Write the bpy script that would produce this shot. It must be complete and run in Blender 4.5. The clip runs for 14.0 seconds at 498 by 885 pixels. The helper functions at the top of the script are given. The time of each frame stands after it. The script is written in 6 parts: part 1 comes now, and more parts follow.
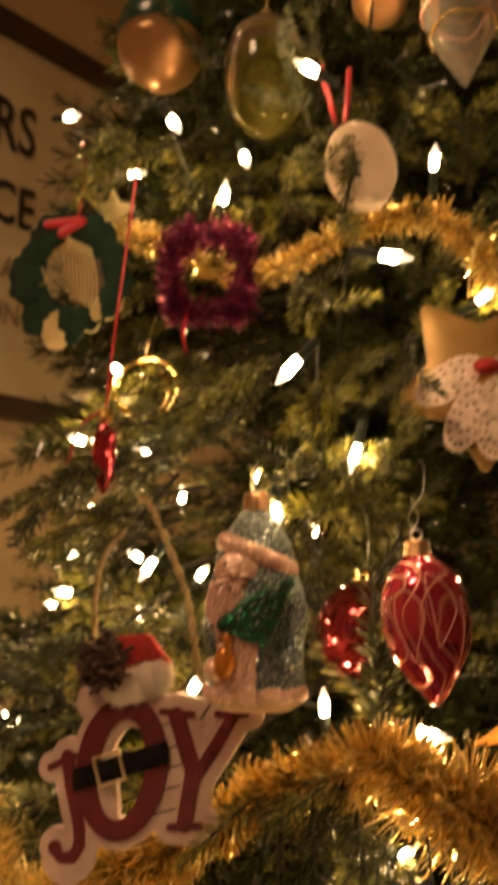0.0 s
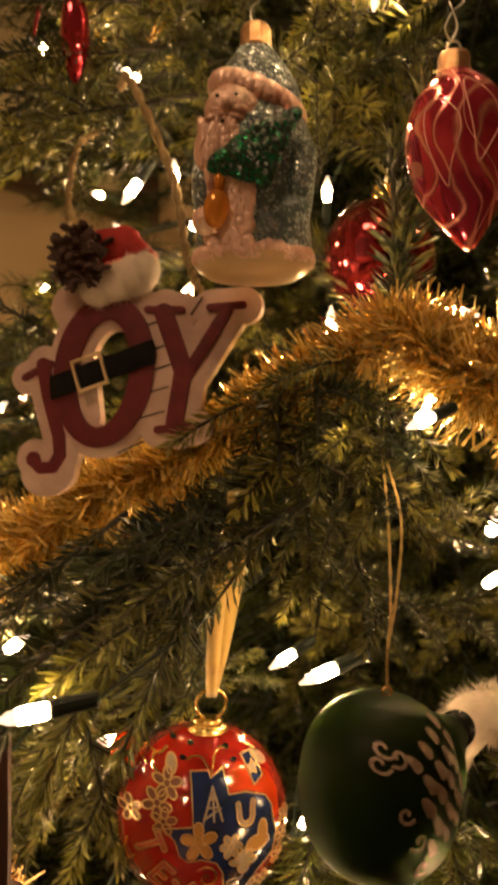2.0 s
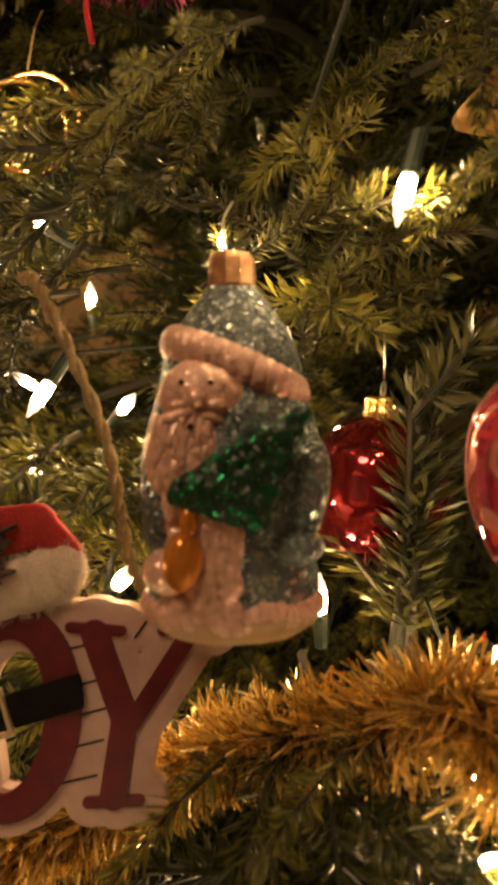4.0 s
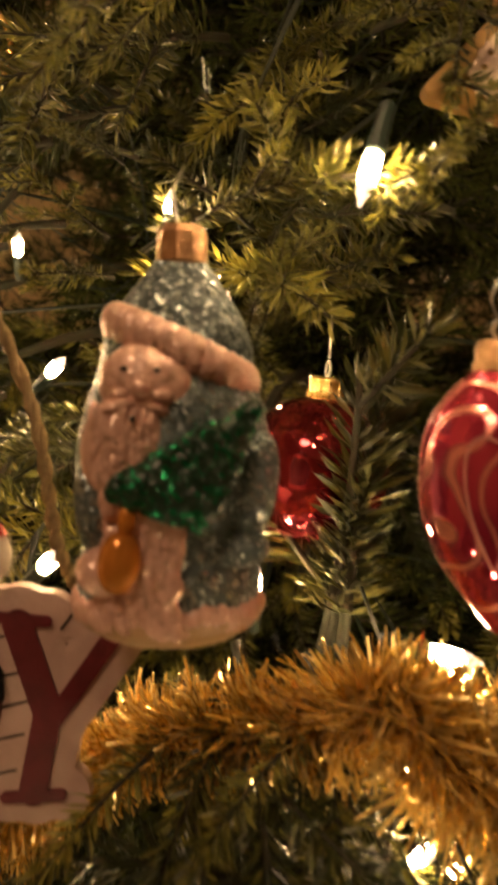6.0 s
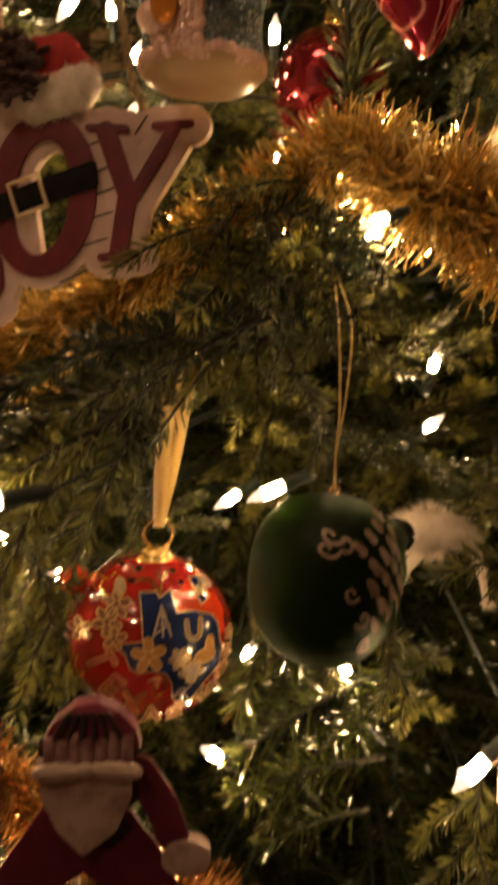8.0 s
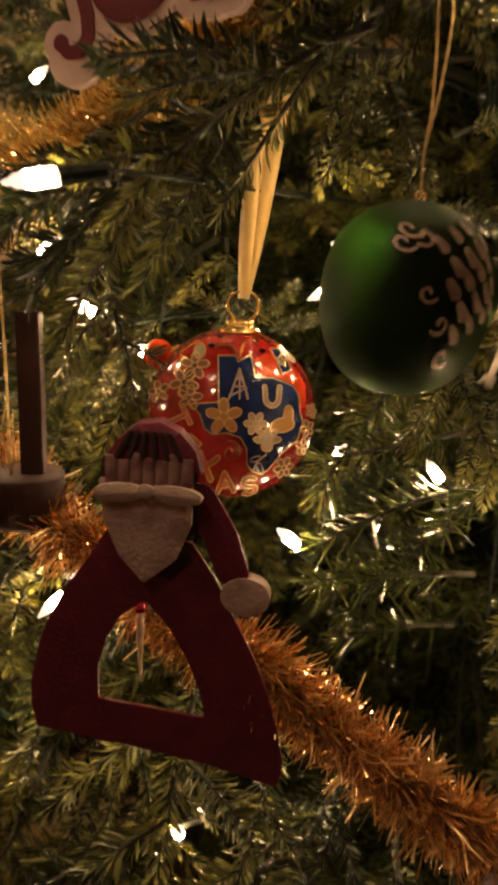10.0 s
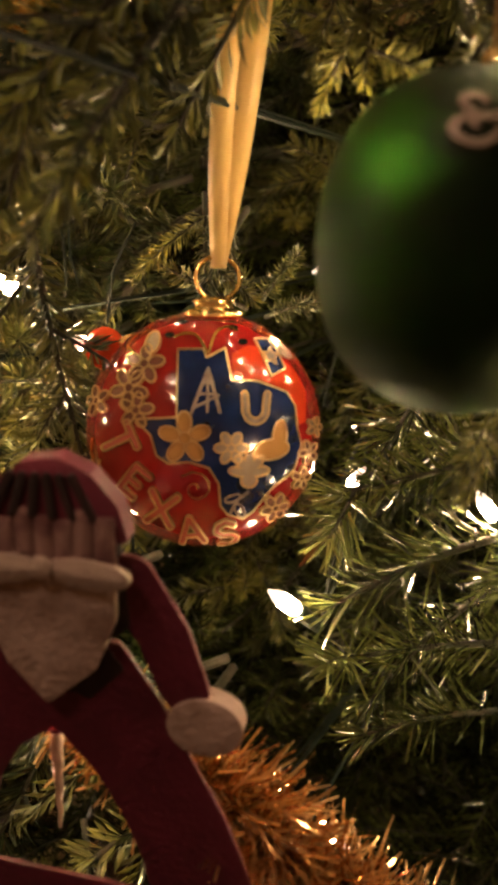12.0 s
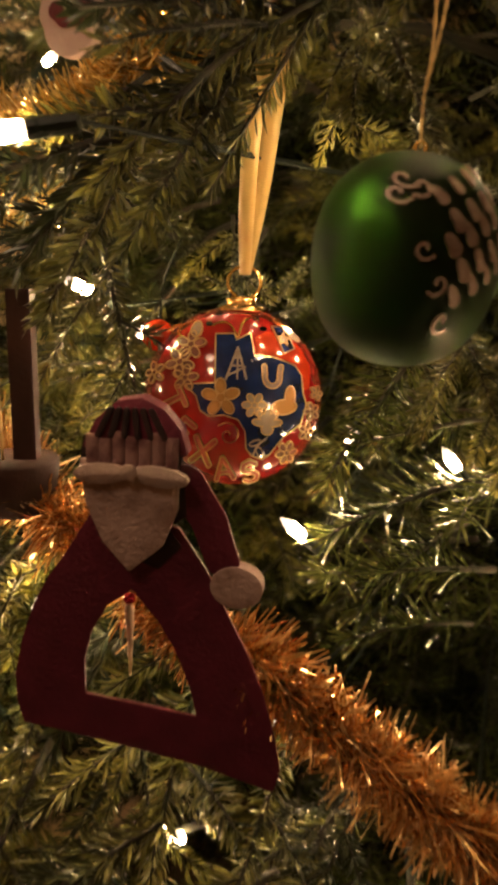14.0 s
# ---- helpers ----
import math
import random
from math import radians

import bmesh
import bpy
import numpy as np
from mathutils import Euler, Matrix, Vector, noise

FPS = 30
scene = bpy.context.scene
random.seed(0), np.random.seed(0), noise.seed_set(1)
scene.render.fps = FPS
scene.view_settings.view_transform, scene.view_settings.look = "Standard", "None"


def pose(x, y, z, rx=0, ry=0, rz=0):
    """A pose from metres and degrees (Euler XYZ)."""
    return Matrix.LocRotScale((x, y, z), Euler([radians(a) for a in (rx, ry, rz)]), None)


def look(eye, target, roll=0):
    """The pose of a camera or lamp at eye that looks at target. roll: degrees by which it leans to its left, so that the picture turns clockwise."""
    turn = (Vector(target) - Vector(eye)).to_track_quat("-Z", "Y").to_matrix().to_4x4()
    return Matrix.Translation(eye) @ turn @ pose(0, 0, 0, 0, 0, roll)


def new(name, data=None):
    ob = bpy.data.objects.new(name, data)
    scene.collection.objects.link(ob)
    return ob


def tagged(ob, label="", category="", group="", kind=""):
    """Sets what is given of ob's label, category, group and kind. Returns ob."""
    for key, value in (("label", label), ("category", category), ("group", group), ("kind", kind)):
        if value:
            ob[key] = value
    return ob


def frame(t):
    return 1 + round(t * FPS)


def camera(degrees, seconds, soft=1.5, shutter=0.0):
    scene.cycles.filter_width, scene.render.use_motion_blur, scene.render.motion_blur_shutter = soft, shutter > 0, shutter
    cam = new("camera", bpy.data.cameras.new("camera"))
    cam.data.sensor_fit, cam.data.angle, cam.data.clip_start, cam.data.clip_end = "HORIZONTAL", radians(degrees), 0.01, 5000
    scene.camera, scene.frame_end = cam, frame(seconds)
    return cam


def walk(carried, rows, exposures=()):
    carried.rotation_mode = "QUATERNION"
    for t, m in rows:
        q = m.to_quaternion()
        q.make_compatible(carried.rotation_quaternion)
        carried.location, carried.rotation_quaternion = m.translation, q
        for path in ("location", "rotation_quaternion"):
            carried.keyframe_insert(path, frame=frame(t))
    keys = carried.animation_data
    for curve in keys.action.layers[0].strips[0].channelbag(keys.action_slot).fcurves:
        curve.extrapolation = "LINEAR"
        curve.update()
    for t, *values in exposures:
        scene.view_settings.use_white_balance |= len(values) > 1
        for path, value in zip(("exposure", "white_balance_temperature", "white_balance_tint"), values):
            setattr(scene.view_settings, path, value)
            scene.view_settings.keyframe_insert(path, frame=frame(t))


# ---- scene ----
cam = camera(37.3, 14.0, soft=3.7, shutter=0.5)
cam.data.dof.use_dof, cam.data.dof.focus_distance, cam.data.dof.aperture_fstop = True, 0.265, 21.0  # a phone lens, close up
PATH = [
    (0, (0.02, 0.016, 1.285), (-0.067, 1.975, 1.677), -0.3),
    (0.5, (0.005, 0.044, 1.243), (-0.121, 2.023, 1.504), 0.1),
    (1, (0.002, 0.065, 1.196), (-0.148, 2.057, 1.291), 0.3),
    (1.5, (0.013, 0.073, 1.174), (-0.121, 2.069, 1.188), 0.2),
    (2, (0.02, 0.079, 1.171), (-0.083, 2.076, 1.163), 0.1),
    (2.5, (0.022, 0.089, 1.127), (-0.04, 2.085, 1.015), -0.1),
    (3, (0.021, 0.098, 1.196), (0.0, 2.096, 1.098), -0.2),
    (3.5, (0.008, 0.146, 1.254), (0.046, 2.144, 1.181), -0.7),
    (3.7, (0.001, 0.163, 1.278), (0.09, 2.161, 1.235), -0.9),
    (5.8, (-0.009, 0.19, 1.299), (0.33, 2.157, 1.169), 2.1),
    (6, (-0.007, 0.186, 1.296), (0.349, 2.146, 1.114), 2.1),
    (6.5, (0.004, 0.145, 1.254), (0.302, 2.115, 1.087), 2.3),
    (7, (0.011, 0.112, 1.212), (0.309, 2.085, 1.08), 1.6),
    (7.5, (0.012, 0.092, 1.171), (0.266, 2.068, 0.992), 1.3),
    (8, (0.015, 0.078, 1.138), (0.089, 2.061, 0.889), 0.7),
    (8.5, (0.029, 0.055, 1.112), (0.002, 2.022, 0.75), 1.3),
    (9, (0.044, 0.038, 1.104), (-0.076, 1.988, 0.68), 1.7),
    (9.2, (0.039, 0.038, 1.097), (-0.14, 1.983, 0.669), 1.9),
    (11.3, (0.032, 0.178, 1.06), (-0.262, 2.091, 0.558), 1.7),
    (11.5, (0.031, 0.178, 1.062), (-0.263, 2.093, 0.568), 1.6),
    (12, (0.035, 0.174, 1.063), (-0.289, 2.09, 0.592), 1.2),
    (12.5, (0.036, 0.173, 1.065), (-0.293, 2.083, 0.573), 1.6),
    (13, (0.036, 0.171, 1.062), (-0.329, 2.077, 0.58), 0.9),
    (13.5, (0.037, 0.145, 1.064), (-0.318, 2.054, 0.585), 1.2),
    (14, (0.047, 0.1, 1.063), (-0.32, 2.014, 0.61), 1.3),
]
walk(cam, [(t, look(eye, target, roll)) for t, eye, target, roll in PATH],
     exposures=[(0.0, 0.18, 7000, 10), (1.5, 0.12, 6900, 10), (3.7, 0.04, 6650, 10), (6.5, -0.06, 6450, 10), (9.0, -0.26, 6200, 10), (11.3, 0.11, 5750, 10), (12.5, 0.15, 5850, 10), (14.0, 0.14, 6000, 10)])

# ---- world and light ----
world = bpy.data.worlds.new("night")
world.use_nodes = True
world.node_tree.nodes["Background"].inputs["Color"].default_value = (0.02, 0.016, 0.012, 1)
world.node_tree.nodes["Background"].inputs["Strength"].default_value = 0.3
scene.world = world
CORNER = Matrix(((0.669, 0.743, 0, -0.45), (0.743, -0.669, 0, 1.25), (0, 0, 1, 0), (0, 0, 0, 1)))  # along the left wall, away from it, up


def room(u, v, z):
    """A place in the room: u along the sign wall, v away from it."""
    return CORNER @ Vector((u, v, z))


def area_lamp(name, eye, target, size, watts, colour):
    data = bpy.data.lights.new(name, "AREA")
    data.shape, data.size, data.energy, data.color = "DISK", size, watts, colour
    ob = new(name, data)
    ob.matrix_world = look(eye, target)
    return ob


# unseen source, added under the ceiling to light the wall and ornament fronts
area_lamp("unseen_room_lamp", room(-1.6, 1.05, 2.68), room(-1.6, 1.05, 0), 0.45, 13.5, (1.0, 0.635, 0.36))

# ---- materials ----


def material(name, colour, rough=0.5, metal=0.0, **kw):
    m = bpy.data.materials.new(name)
    m.use_nodes = True
    b = m.node_tree.nodes["Principled BSDF"]
    b.inputs["Base Color"].default_value = (*colour, 1)
    b.inputs["Roughness"].default_value = rough
    b.inputs["Metallic"].default_value = metal
    for key, value in kw.items():
        b.inputs[key.replace("_", " ").title().replace("Ior", "IOR")].default_value = value
    return m


def varied(m, second, scale=60.0, detail=4.0, bump=0.0, bump_scale=None, per="", amount=1.0, low=0.35, high=0.7):
    """Mixes a second colour into the base by noise (or per piece) and adds a fine relief."""
    t = m.node_tree
    b = t.nodes["Principled BSDF"]
    base = tuple(b.inputs["Base Color"].default_value)
    co = t.nodes.new("ShaderNodeTexCoord")
    mix = t.nodes.new("ShaderNodeMix")
    mix.data_type = "RGBA"
    mix.inputs["A"].default_value = base
    mix.inputs["B"].default_value = (*second, 1)
    n = t.nodes.new("ShaderNodeTexNoise")
    n.inputs["Scale"].default_value, n.inputs["Detail"].default_value = scale, detail
    t.links.new(co.outputs["Object"], n.inputs["Vector"])
    ramp = t.nodes.new("ShaderNodeMapRange")
    ramp.inputs["From Min"].default_value, ramp.inputs["From Max"].default_value = low, high
    ramp.inputs["To Max"].default_value = amount
    t.links.new(n.outputs["Fac"], ramp.inputs["Value"])
    source = ramp.outputs["Result"]
    if per == "island":
        g = t.nodes.new("ShaderNodeNewGeometry")
        add = t.nodes.new("ShaderNodeMath")
        add.operation = "MULTIPLY_ADD"
        add.inputs[1].default_value = 0.6
        t.links.new(g.outputs["Random Per Island"], add.inputs[0])
        t.links.new(ramp.outputs["Result"], add.inputs[2])
        add.use_clamp = True
        source = add.outputs["Value"]
    if per == "island":
        who = t.nodes.new("ShaderNodeObjectInfo")
        both = t.nodes.new("ShaderNodeMath")
        both.operation, both.use_clamp = "MULTIPLY_ADD", True
        both.inputs[1].default_value, both.inputs[2].default_value = 1.1, 0.05
        t.links.new(who.outputs["Random"], both.inputs[0])
        times = t.nodes.new("ShaderNodeMath")
        times.operation, times.use_clamp = "MULTIPLY", True
        t.links.new(source, times.inputs[0])
        t.links.new(both.outputs["Value"], times.inputs[1])
        source = times.outputs["Value"]
    t.links.new(source, mix.inputs["Factor"])
    t.links.new(mix.outputs["Result"], b.inputs["Base Color"])
    if bump:
        n2 = t.nodes.new("ShaderNodeTexNoise")
        n2.inputs["Scale"].default_value = bump_scale or scale * 6
        n2.inputs["Detail"].default_value = 3
        t.links.new(co.outputs["Object"], n2.inputs["Vector"])
        bp = t.nodes.new("ShaderNodeBump")
        bp.inputs["Strength"].default_value, bp.inputs["Distance"].default_value = bump, 0.001
        t.links.new(n2.outputs["Fac"], bp.inputs["Height"])
        t.links.new(bp.outputs["Normal"], b.inputs["Normal"])
    return m


def glowing(name, colour, strength, body=(0.8, 0.75, 0.7)):
    m = material(name, body, 0.15)
    b = m.node_tree.nodes["Principled BSDF"]
    b.inputs["Emission Color"].default_value = (*colour, 1)
    b.inputs["Emission Strength"].default_value = strength
    return m


def glitter(name, colour, flake, scale=900.0, spread=0.9):
    """Painted glass strewn with glitter: flakes that each face their own way."""
    m = material(name, colour, 0.35)
    t = m.node_tree
    b = t.nodes["Principled BSDF"]
    co = t.nodes.new("ShaderNodeTexCoord")
    v = t.nodes.new("ShaderNodeTexVoronoi")
    v.inputs["Scale"].default_value = scale
    t.links.new(co.outputs["Object"], v.inputs["Vector"])
    sub = t.nodes.new("ShaderNodeVectorMath")
    sub.operation = "SUBTRACT"
    sub.inputs[1].default_value = (0.5, 0.5, 0.5)
    t.links.new(v.outputs["Color"], sub.inputs[0])
    g = t.nodes.new("ShaderNodeNewGeometry")
    mad = t.nodes.new("ShaderNodeVectorMath")
    mad.operation = "MULTIPLY_ADD"
    mad.inputs[1].default_value = (spread, spread, spread)
    t.links.new(sub.outputs["Vector"], mad.inputs[0])
    t.links.new(g.outputs["Normal"], mad.inputs[2])
    nrm = t.nodes.new("ShaderNodeVectorMath")
    nrm.operation = "NORMALIZE"
    t.links.new(mad.outputs["Vector"], nrm.inputs[0])
    t.links.new(nrm.outputs["Vector"], b.inputs["Normal"])
    sep = t.nodes.new("ShaderNodeSeparateColor")
    t.links.new(v.outputs["Color"], sep.inputs["Color"])
    ramp = t.nodes.new("ShaderNodeMapRange")
    ramp.inputs["From Min"].default_value, ramp.inputs["From Max"].default_value = 0.70, 0.85
    t.links.new(sep.outputs["Red"], ramp.inputs["Value"])
    mix = t.nodes.new("ShaderNodeMix")
    mix.data_type = "RGBA"
    mix.inputs["A"].default_value, mix.inputs["B"].default_value = (*colour, 1), (*flake, 1)
    t.links.new(ramp.outputs["Result"], mix.inputs["Factor"])
    t.links.new(mix.outputs["Result"], b.inputs["Base Color"])
    t.links.new(ramp.outputs["Result"], b.inputs["Metallic"])
    return m


def marbled(m, second):
    """Feathered pale bands drawn through a mirrored paint."""
    t = m.node_tree
    b = t.nodes["Principled BSDF"]
    co = t.nodes.new("ShaderNodeTexCoord")
    w = t.nodes.new("ShaderNodeTexWave")
    w.wave_profile = "SIN"
    for key, value in (("Scale", 34.0), ("Distortion", 16.0), ("Detail", 1.5), ("Detail Scale", 1.1)):
        w.inputs[key].default_value = value
    t.links.new(co.outputs["Object"], w.inputs["Vector"])
    ramp = t.nodes.new("ShaderNodeMapRange")
    ramp.inputs["From Min"].default_value, ramp.inputs["From Max"].default_value = 0.72, 0.99
    ramp.inputs["To Max"].default_value = 0.75
    t.links.new(w.outputs["Fac"], ramp.inputs["Value"])
    mix = t.nodes.new("ShaderNodeMix")
    mix.data_type = "RGBA"
    mix.inputs["A"].default_value = tuple(b.inputs["Base Color"].default_value)
    mix.inputs["B"].default_value = (*second, 1)
    t.links.new(ramp.outputs["Result"], mix.inputs["Factor"])
    t.links.new(mix.outputs["Result"], b.inputs["Base Color"])
    rough = t.nodes.new("ShaderNodeMapRange")
    rough.inputs["To Min"].default_value, rough.inputs["To Max"].default_value = 0.08, 0.4
    t.links.new(ramp.outputs["Result"], rough.inputs["Value"])
    t.links.new(rough.outputs["Result"], b.inputs["Roughness"])
    return m


def foil(m, low=0.04, high=0.42):
    """Each strand with its own gloss."""
    t = m.node_tree
    g = t.nodes.new("ShaderNodeNewGeometry")
    r = t.nodes.new("ShaderNodeMapRange")
    r.inputs["To Min"].default_value, r.inputs["To Max"].default_value = low, high
    t.links.new(g.outputs["Random Per Island"], r.inputs["Value"])
    t.links.new(r.outputs["Result"], t.nodes["Principled BSDF"].inputs["Roughness"])
    return m


M = dict(
    needle=varied(material("fir_needle", (0.006, 0.014, 0.004), 0.32), (0.255, 0.24, 0.042), 12, per="island", amount=0.95, low=0.47, high=0.74),
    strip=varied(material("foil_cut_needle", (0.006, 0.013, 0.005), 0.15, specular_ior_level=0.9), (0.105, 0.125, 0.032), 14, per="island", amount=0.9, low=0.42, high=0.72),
    stem=varied(material("twig_bark", (0.026, 0.019, 0.009), 0.8), (0.014, 0.02, 0.007), 120, bump=0.5),
    trunk=varied(material("trunk_metal", (0.02, 0.035, 0.02), 0.6), (0.03, 0.03, 0.02), 20),
    gold_strand=foil(varied(material("gold_tinsel", (0.95, 0.77, 0.35), 0.24, 0.88), (0.84, 0.62, 0.23), 35, per="island", amount=0.6)),
    copper_strand=foil(varied(material("copper_gold_tinsel", (0.88, 0.62, 0.31), 0.2, 0.95), (0.74, 0.46, 0.19), 35, per="island", amount=0.6)),
    core=material("tinsel_core", (0.25, 0.13, 0.03), 0.6),
    hot=glowing("bulb_filament", (1.0, 0.63, 0.30), 335.0),
    tip=glowing("bulb_glass", (1.0, 0.72, 0.5), 1.6),
    socket=material("socket_plastic", (0.008, 0.02, 0.014), 0.45),
    cable=material("cable_plastic", (0.003, 0.008, 0.004), 0.6, specular_ior_level=0.3),
    wall=varied(material("wall_paint", (0.78, 0.58, 0.33), 0.8), (0.72, 0.53, 0.29), 5, bump=0.2, bump_scale=180),
    ceiling=varied(material("ceiling_paint", (0.7, 0.64, 0.55), 0.9), (0.64, 0.58, 0.5), 3),
    floor=varied(material("floor_carpet", (0.07, 0.045, 0.03), 0.95), (0.045, 0.03, 0.02), 40, bump=0.6),
    print=varied(material("aged_print", (0.80, 0.67, 0.42), 0.75), (0.68, 0.54, 0.30), 9, bump=0.15),
    frame=varied(material("dark_wood_frame", (0.05, 0.025, 0.014), 0.5), (0.09, 0.045, 0.02), 20, bump=0.3),
    faint_ink=varied(material("worn_ink", (0.24, 0.18, 0.10), 0.75), (0.4, 0.3, 0.17), 60),
    ink=material("black_ink", (0.03, 0.022, 0.016), 0.7),
    board=varied(material("washed_board", (0.60, 0.45, 0.40), 0.7), (0.47, 0.33, 0.29), 70, bump=0.35),
    red_paint=varied(material("barn_red_paint", (0.135, 0.013, 0.022), 0.5), (0.085, 0.009, 0.015), 160, bump=0.3),
    black_felt=varied(material("black_belt", (0.005, 0.005, 0.006), 0.8, specular_ior_level=0.12), (0.010, 0.009, 0.009), 200, bump=0.4),
    brass=material("pale_brass", (0.90, 0.78, 0.55), 0.35, 0.85),
    gold=material("gold_metal", (0.85, 0.58, 0.22), 0.22, 1.0),
    wire_gold=material("dull_gold_wire", (0.62, 0.42, 0.19), 0.4, 0.9),
    enamel_smoke=varied(material("smoky_enamel", (0.24, 0.105, 0.075), 0.25), (0.15, 0.09, 0.05), 160),
    rose_gold=varied(material("rose_gold_cap", (0.58, 0.36, 0.20), 0.34, 1.0), (0.36, 0.2, 0.1), 260, bump=0.4),
    steel=material("steel_wire", (0.6, 0.58, 0.55), 0.3, 1.0),
    fur=varied(material("white_plush", (0.80, 0.70, 0.60), 0.95), (0.7, 0.6, 0.52), 300, bump=1.0),
    cap_red=varied(material("red_felt", (0.42, 0.03, 0.03), 0.9), (0.3, 0.02, 0.02), 200, bump=0.7),
    pine=varied(material("pine_cone", (0.035, 0.014, 0.013), 0.6), (0.10, 0.05, 0.04), 250, bump=0.7),
    twine=varied(material("jute_twine", (0.36, 0.26, 0.13), 0.9), (0.24, 0.16, 0.08), 500, bump=0.8),
    gold_thread=material("gold_thread", (0.66, 0.48, 0.2), 0.45, 0.5),
    blue_glit=glitter("blue_grey_glitter", (0.075, 0.108, 0.116), (0.46, 0.53, 0.55), 1100),
    pink_frost=glitter("pink_frosting", (0.68, 0.43, 0.35), (0.80, 0.60, 0.52), 1300, 0.35),
    green_glit=glitter("green_glitter", (0.004, 0.030, 0.016), (0.016, 0.20, 0.09), 900),
    amber=material("amber_lacquer", (0.62, 0.24, 0.04), 0.15, 0.4),
    cream=varied(material("cream_ceramic", (0.30, 0.24, 0.11), 0.5), (0.20, 0.18, 0.07), 90, low=0.45, high=0.6),
    red_glass=material("red_mirror_glass", (0.50, 0.035, 0.065), 0.1, 0.85, coat_weight=0.6),
    marbled_glass=marbled(material("marbled_red_glass", (0.62, 0.045, 0.105), 0.1, 0.7, coat_weight=0.7), (0.78, 0.36, 0.27)),
    red_dull=varied(material("smoky_red_glass", (0.27, 0.020, 0.032), 0.1, 0.8, coat_weight=0.4), (0.18, 0.012, 0.018), 40),
    near_black=varied(material("near_black_tone", (0.016, 0.008, 0.010), 0.6), (0.03, 0.012, 0.014), 120),
    washed_band=varied(material("washed_rose_band", (0.27, 0.155, 0.15), 0.45), (0.13, 0.055, 0.06), 170, bump=0.3, low=0.42, high=0.62),
    moustache=varied(material("pale_moustache_paint", (0.44, 0.33, 0.29), 0.6), (0.36, 0.26, 0.23), 150, bump=0.3),
    pale_leaf=varied(material("dried_leaf", (0.45, 0.34, 0.18), 0.7), (0.3, 0.22, 0.1), 80, bump=0.3),
    hem=varied(material("ochre_hem_lacquer", (0.50, 0.33, 0.18), 0.35), (0.44, 0.28, 0.15), 60),
    swirl=material("pale_swirl_glitter", (0.80, 0.42, 0.36), 0.45, 0.1),
    enamel_red=varied(material("red_enamel", (0.30, 0.014, 0.008), 0.14, coat_weight=0.6), (0.20, 0.008, 0.012), 55),
    enamel_orange=material("orange_enamel", (0.48, 0.045, 0.008), 0.16, coat_weight=0.6),
    enamel_blue=varied(material("blue_enamel", (0.012, 0.025, 0.11), 0.16, coat_weight=0.6), (0.006, 0.012, 0.035), 90),
    enamel_white=varied(material("white_enamel", (0.46, 0.38, 0.29), 0.2), (0.36, 0.28, 0.2), 200),
    enamel_ochre=material("ochre_enamel", (0.42, 0.23, 0.07), 0.2),
    enamel_pink=material("rose_enamel", (0.50, 0.15, 0.10), 0.2),
    green_glass=varied(material("dark_green_glass", (0.042, 0.085, 0.024), 0.46, transmission_weight=0.88, ior=1.18, specular_ior_level=0.25), (0.05, 0.10, 0.022), 70),
    knob=material("black_glass_knob", (0.008, 0.01, 0.009), 0.2),
    silver_paint=varied(material("silver_leaf_paint", (0.40, 0.32, 0.25), 0.45, 0.2), (0.24, 0.16, 0.12), 300),
    ribbon=varied(material("gold_organza", (0.66, 0.46, 0.15), 0.28, alpha=0.74, sheen_weight=0.3), (0.54, 0.35, 0.10), 60),
    red_ribbon=material("red_satin", (0.40, 0.015, 0.03), 0.4),
    maroon=varied(material("maroon_wood", (0.125, 0.015, 0.036), 0.5), (0.085, 0.010, 0.025), 90, bump=0.4),
    beard=varied(material("pale_beard_paint", (0.44, 0.31, 0.28), 0.6), (0.23, 0.14, 0.115), 110, bump=0.5, low=0.5, high=0.75),
    orange_bill=material("orange_bill", (0.70, 0.30, 0.06), 0.4),
    white_paint=varied(material("white_glaze", (0.72, 0.58, 0.46), 0.4), (0.66, 0.5, 0.38), 60),
    pink_wood=varied(material("pale_pink_wood", (0.62, 0.40, 0.32), 0.6), (0.54, 0.33, 0.26), 40, bump=0.2),
    brown_wood=varied(material("dark_brown_wood", (0.032, 0.011, 0.007), 0.65, specular_ior_level=0.25), (0.02, 0.007, 0.005), 60, bump=0.3),
    purple=varied(material("purple_foil", (0.20, 0.02, 0.075), 0.35, 0.6), (0.11, 0.01, 0.05), 90, per="island"),
    leaf_green=varied(material("dark_holly_paint", (0.004, 0.015, 0.009), 0.55, specular_ior_level=0.15), (0.008, 0.028, 0.017), 80),
    star_gold=varied(material("gold_star_glaze", (0.34, 0.21, 0.07), 0.45, 0.3), (0.24, 0.14, 0.045), 50),
    lace=varied(material("white_lace", (0.70, 0.56, 0.50), 0.85), (0.55, 0.42, 0.38), 300, bump=0.6),
    clear=material("clear_glass", (0.95, 0.88, 0.82), 0.08, transmission_weight=0.85, ior=1.2),
    yellow_glass=material("yellow_green_glass", (0.40, 0.37, 0.08), 0.1, transmission_weight=0.92, ior=1.2),
    dark_green=material("painted_dark_green", (0.01, 0.05, 0.035), 0.25),
    peach=varied(material("peach_lustre", (0.42, 0.21, 0.09), 0.3, 0.5), (0.22, 0.14, 0.05), 45),
)

# ---- mesh helpers ----


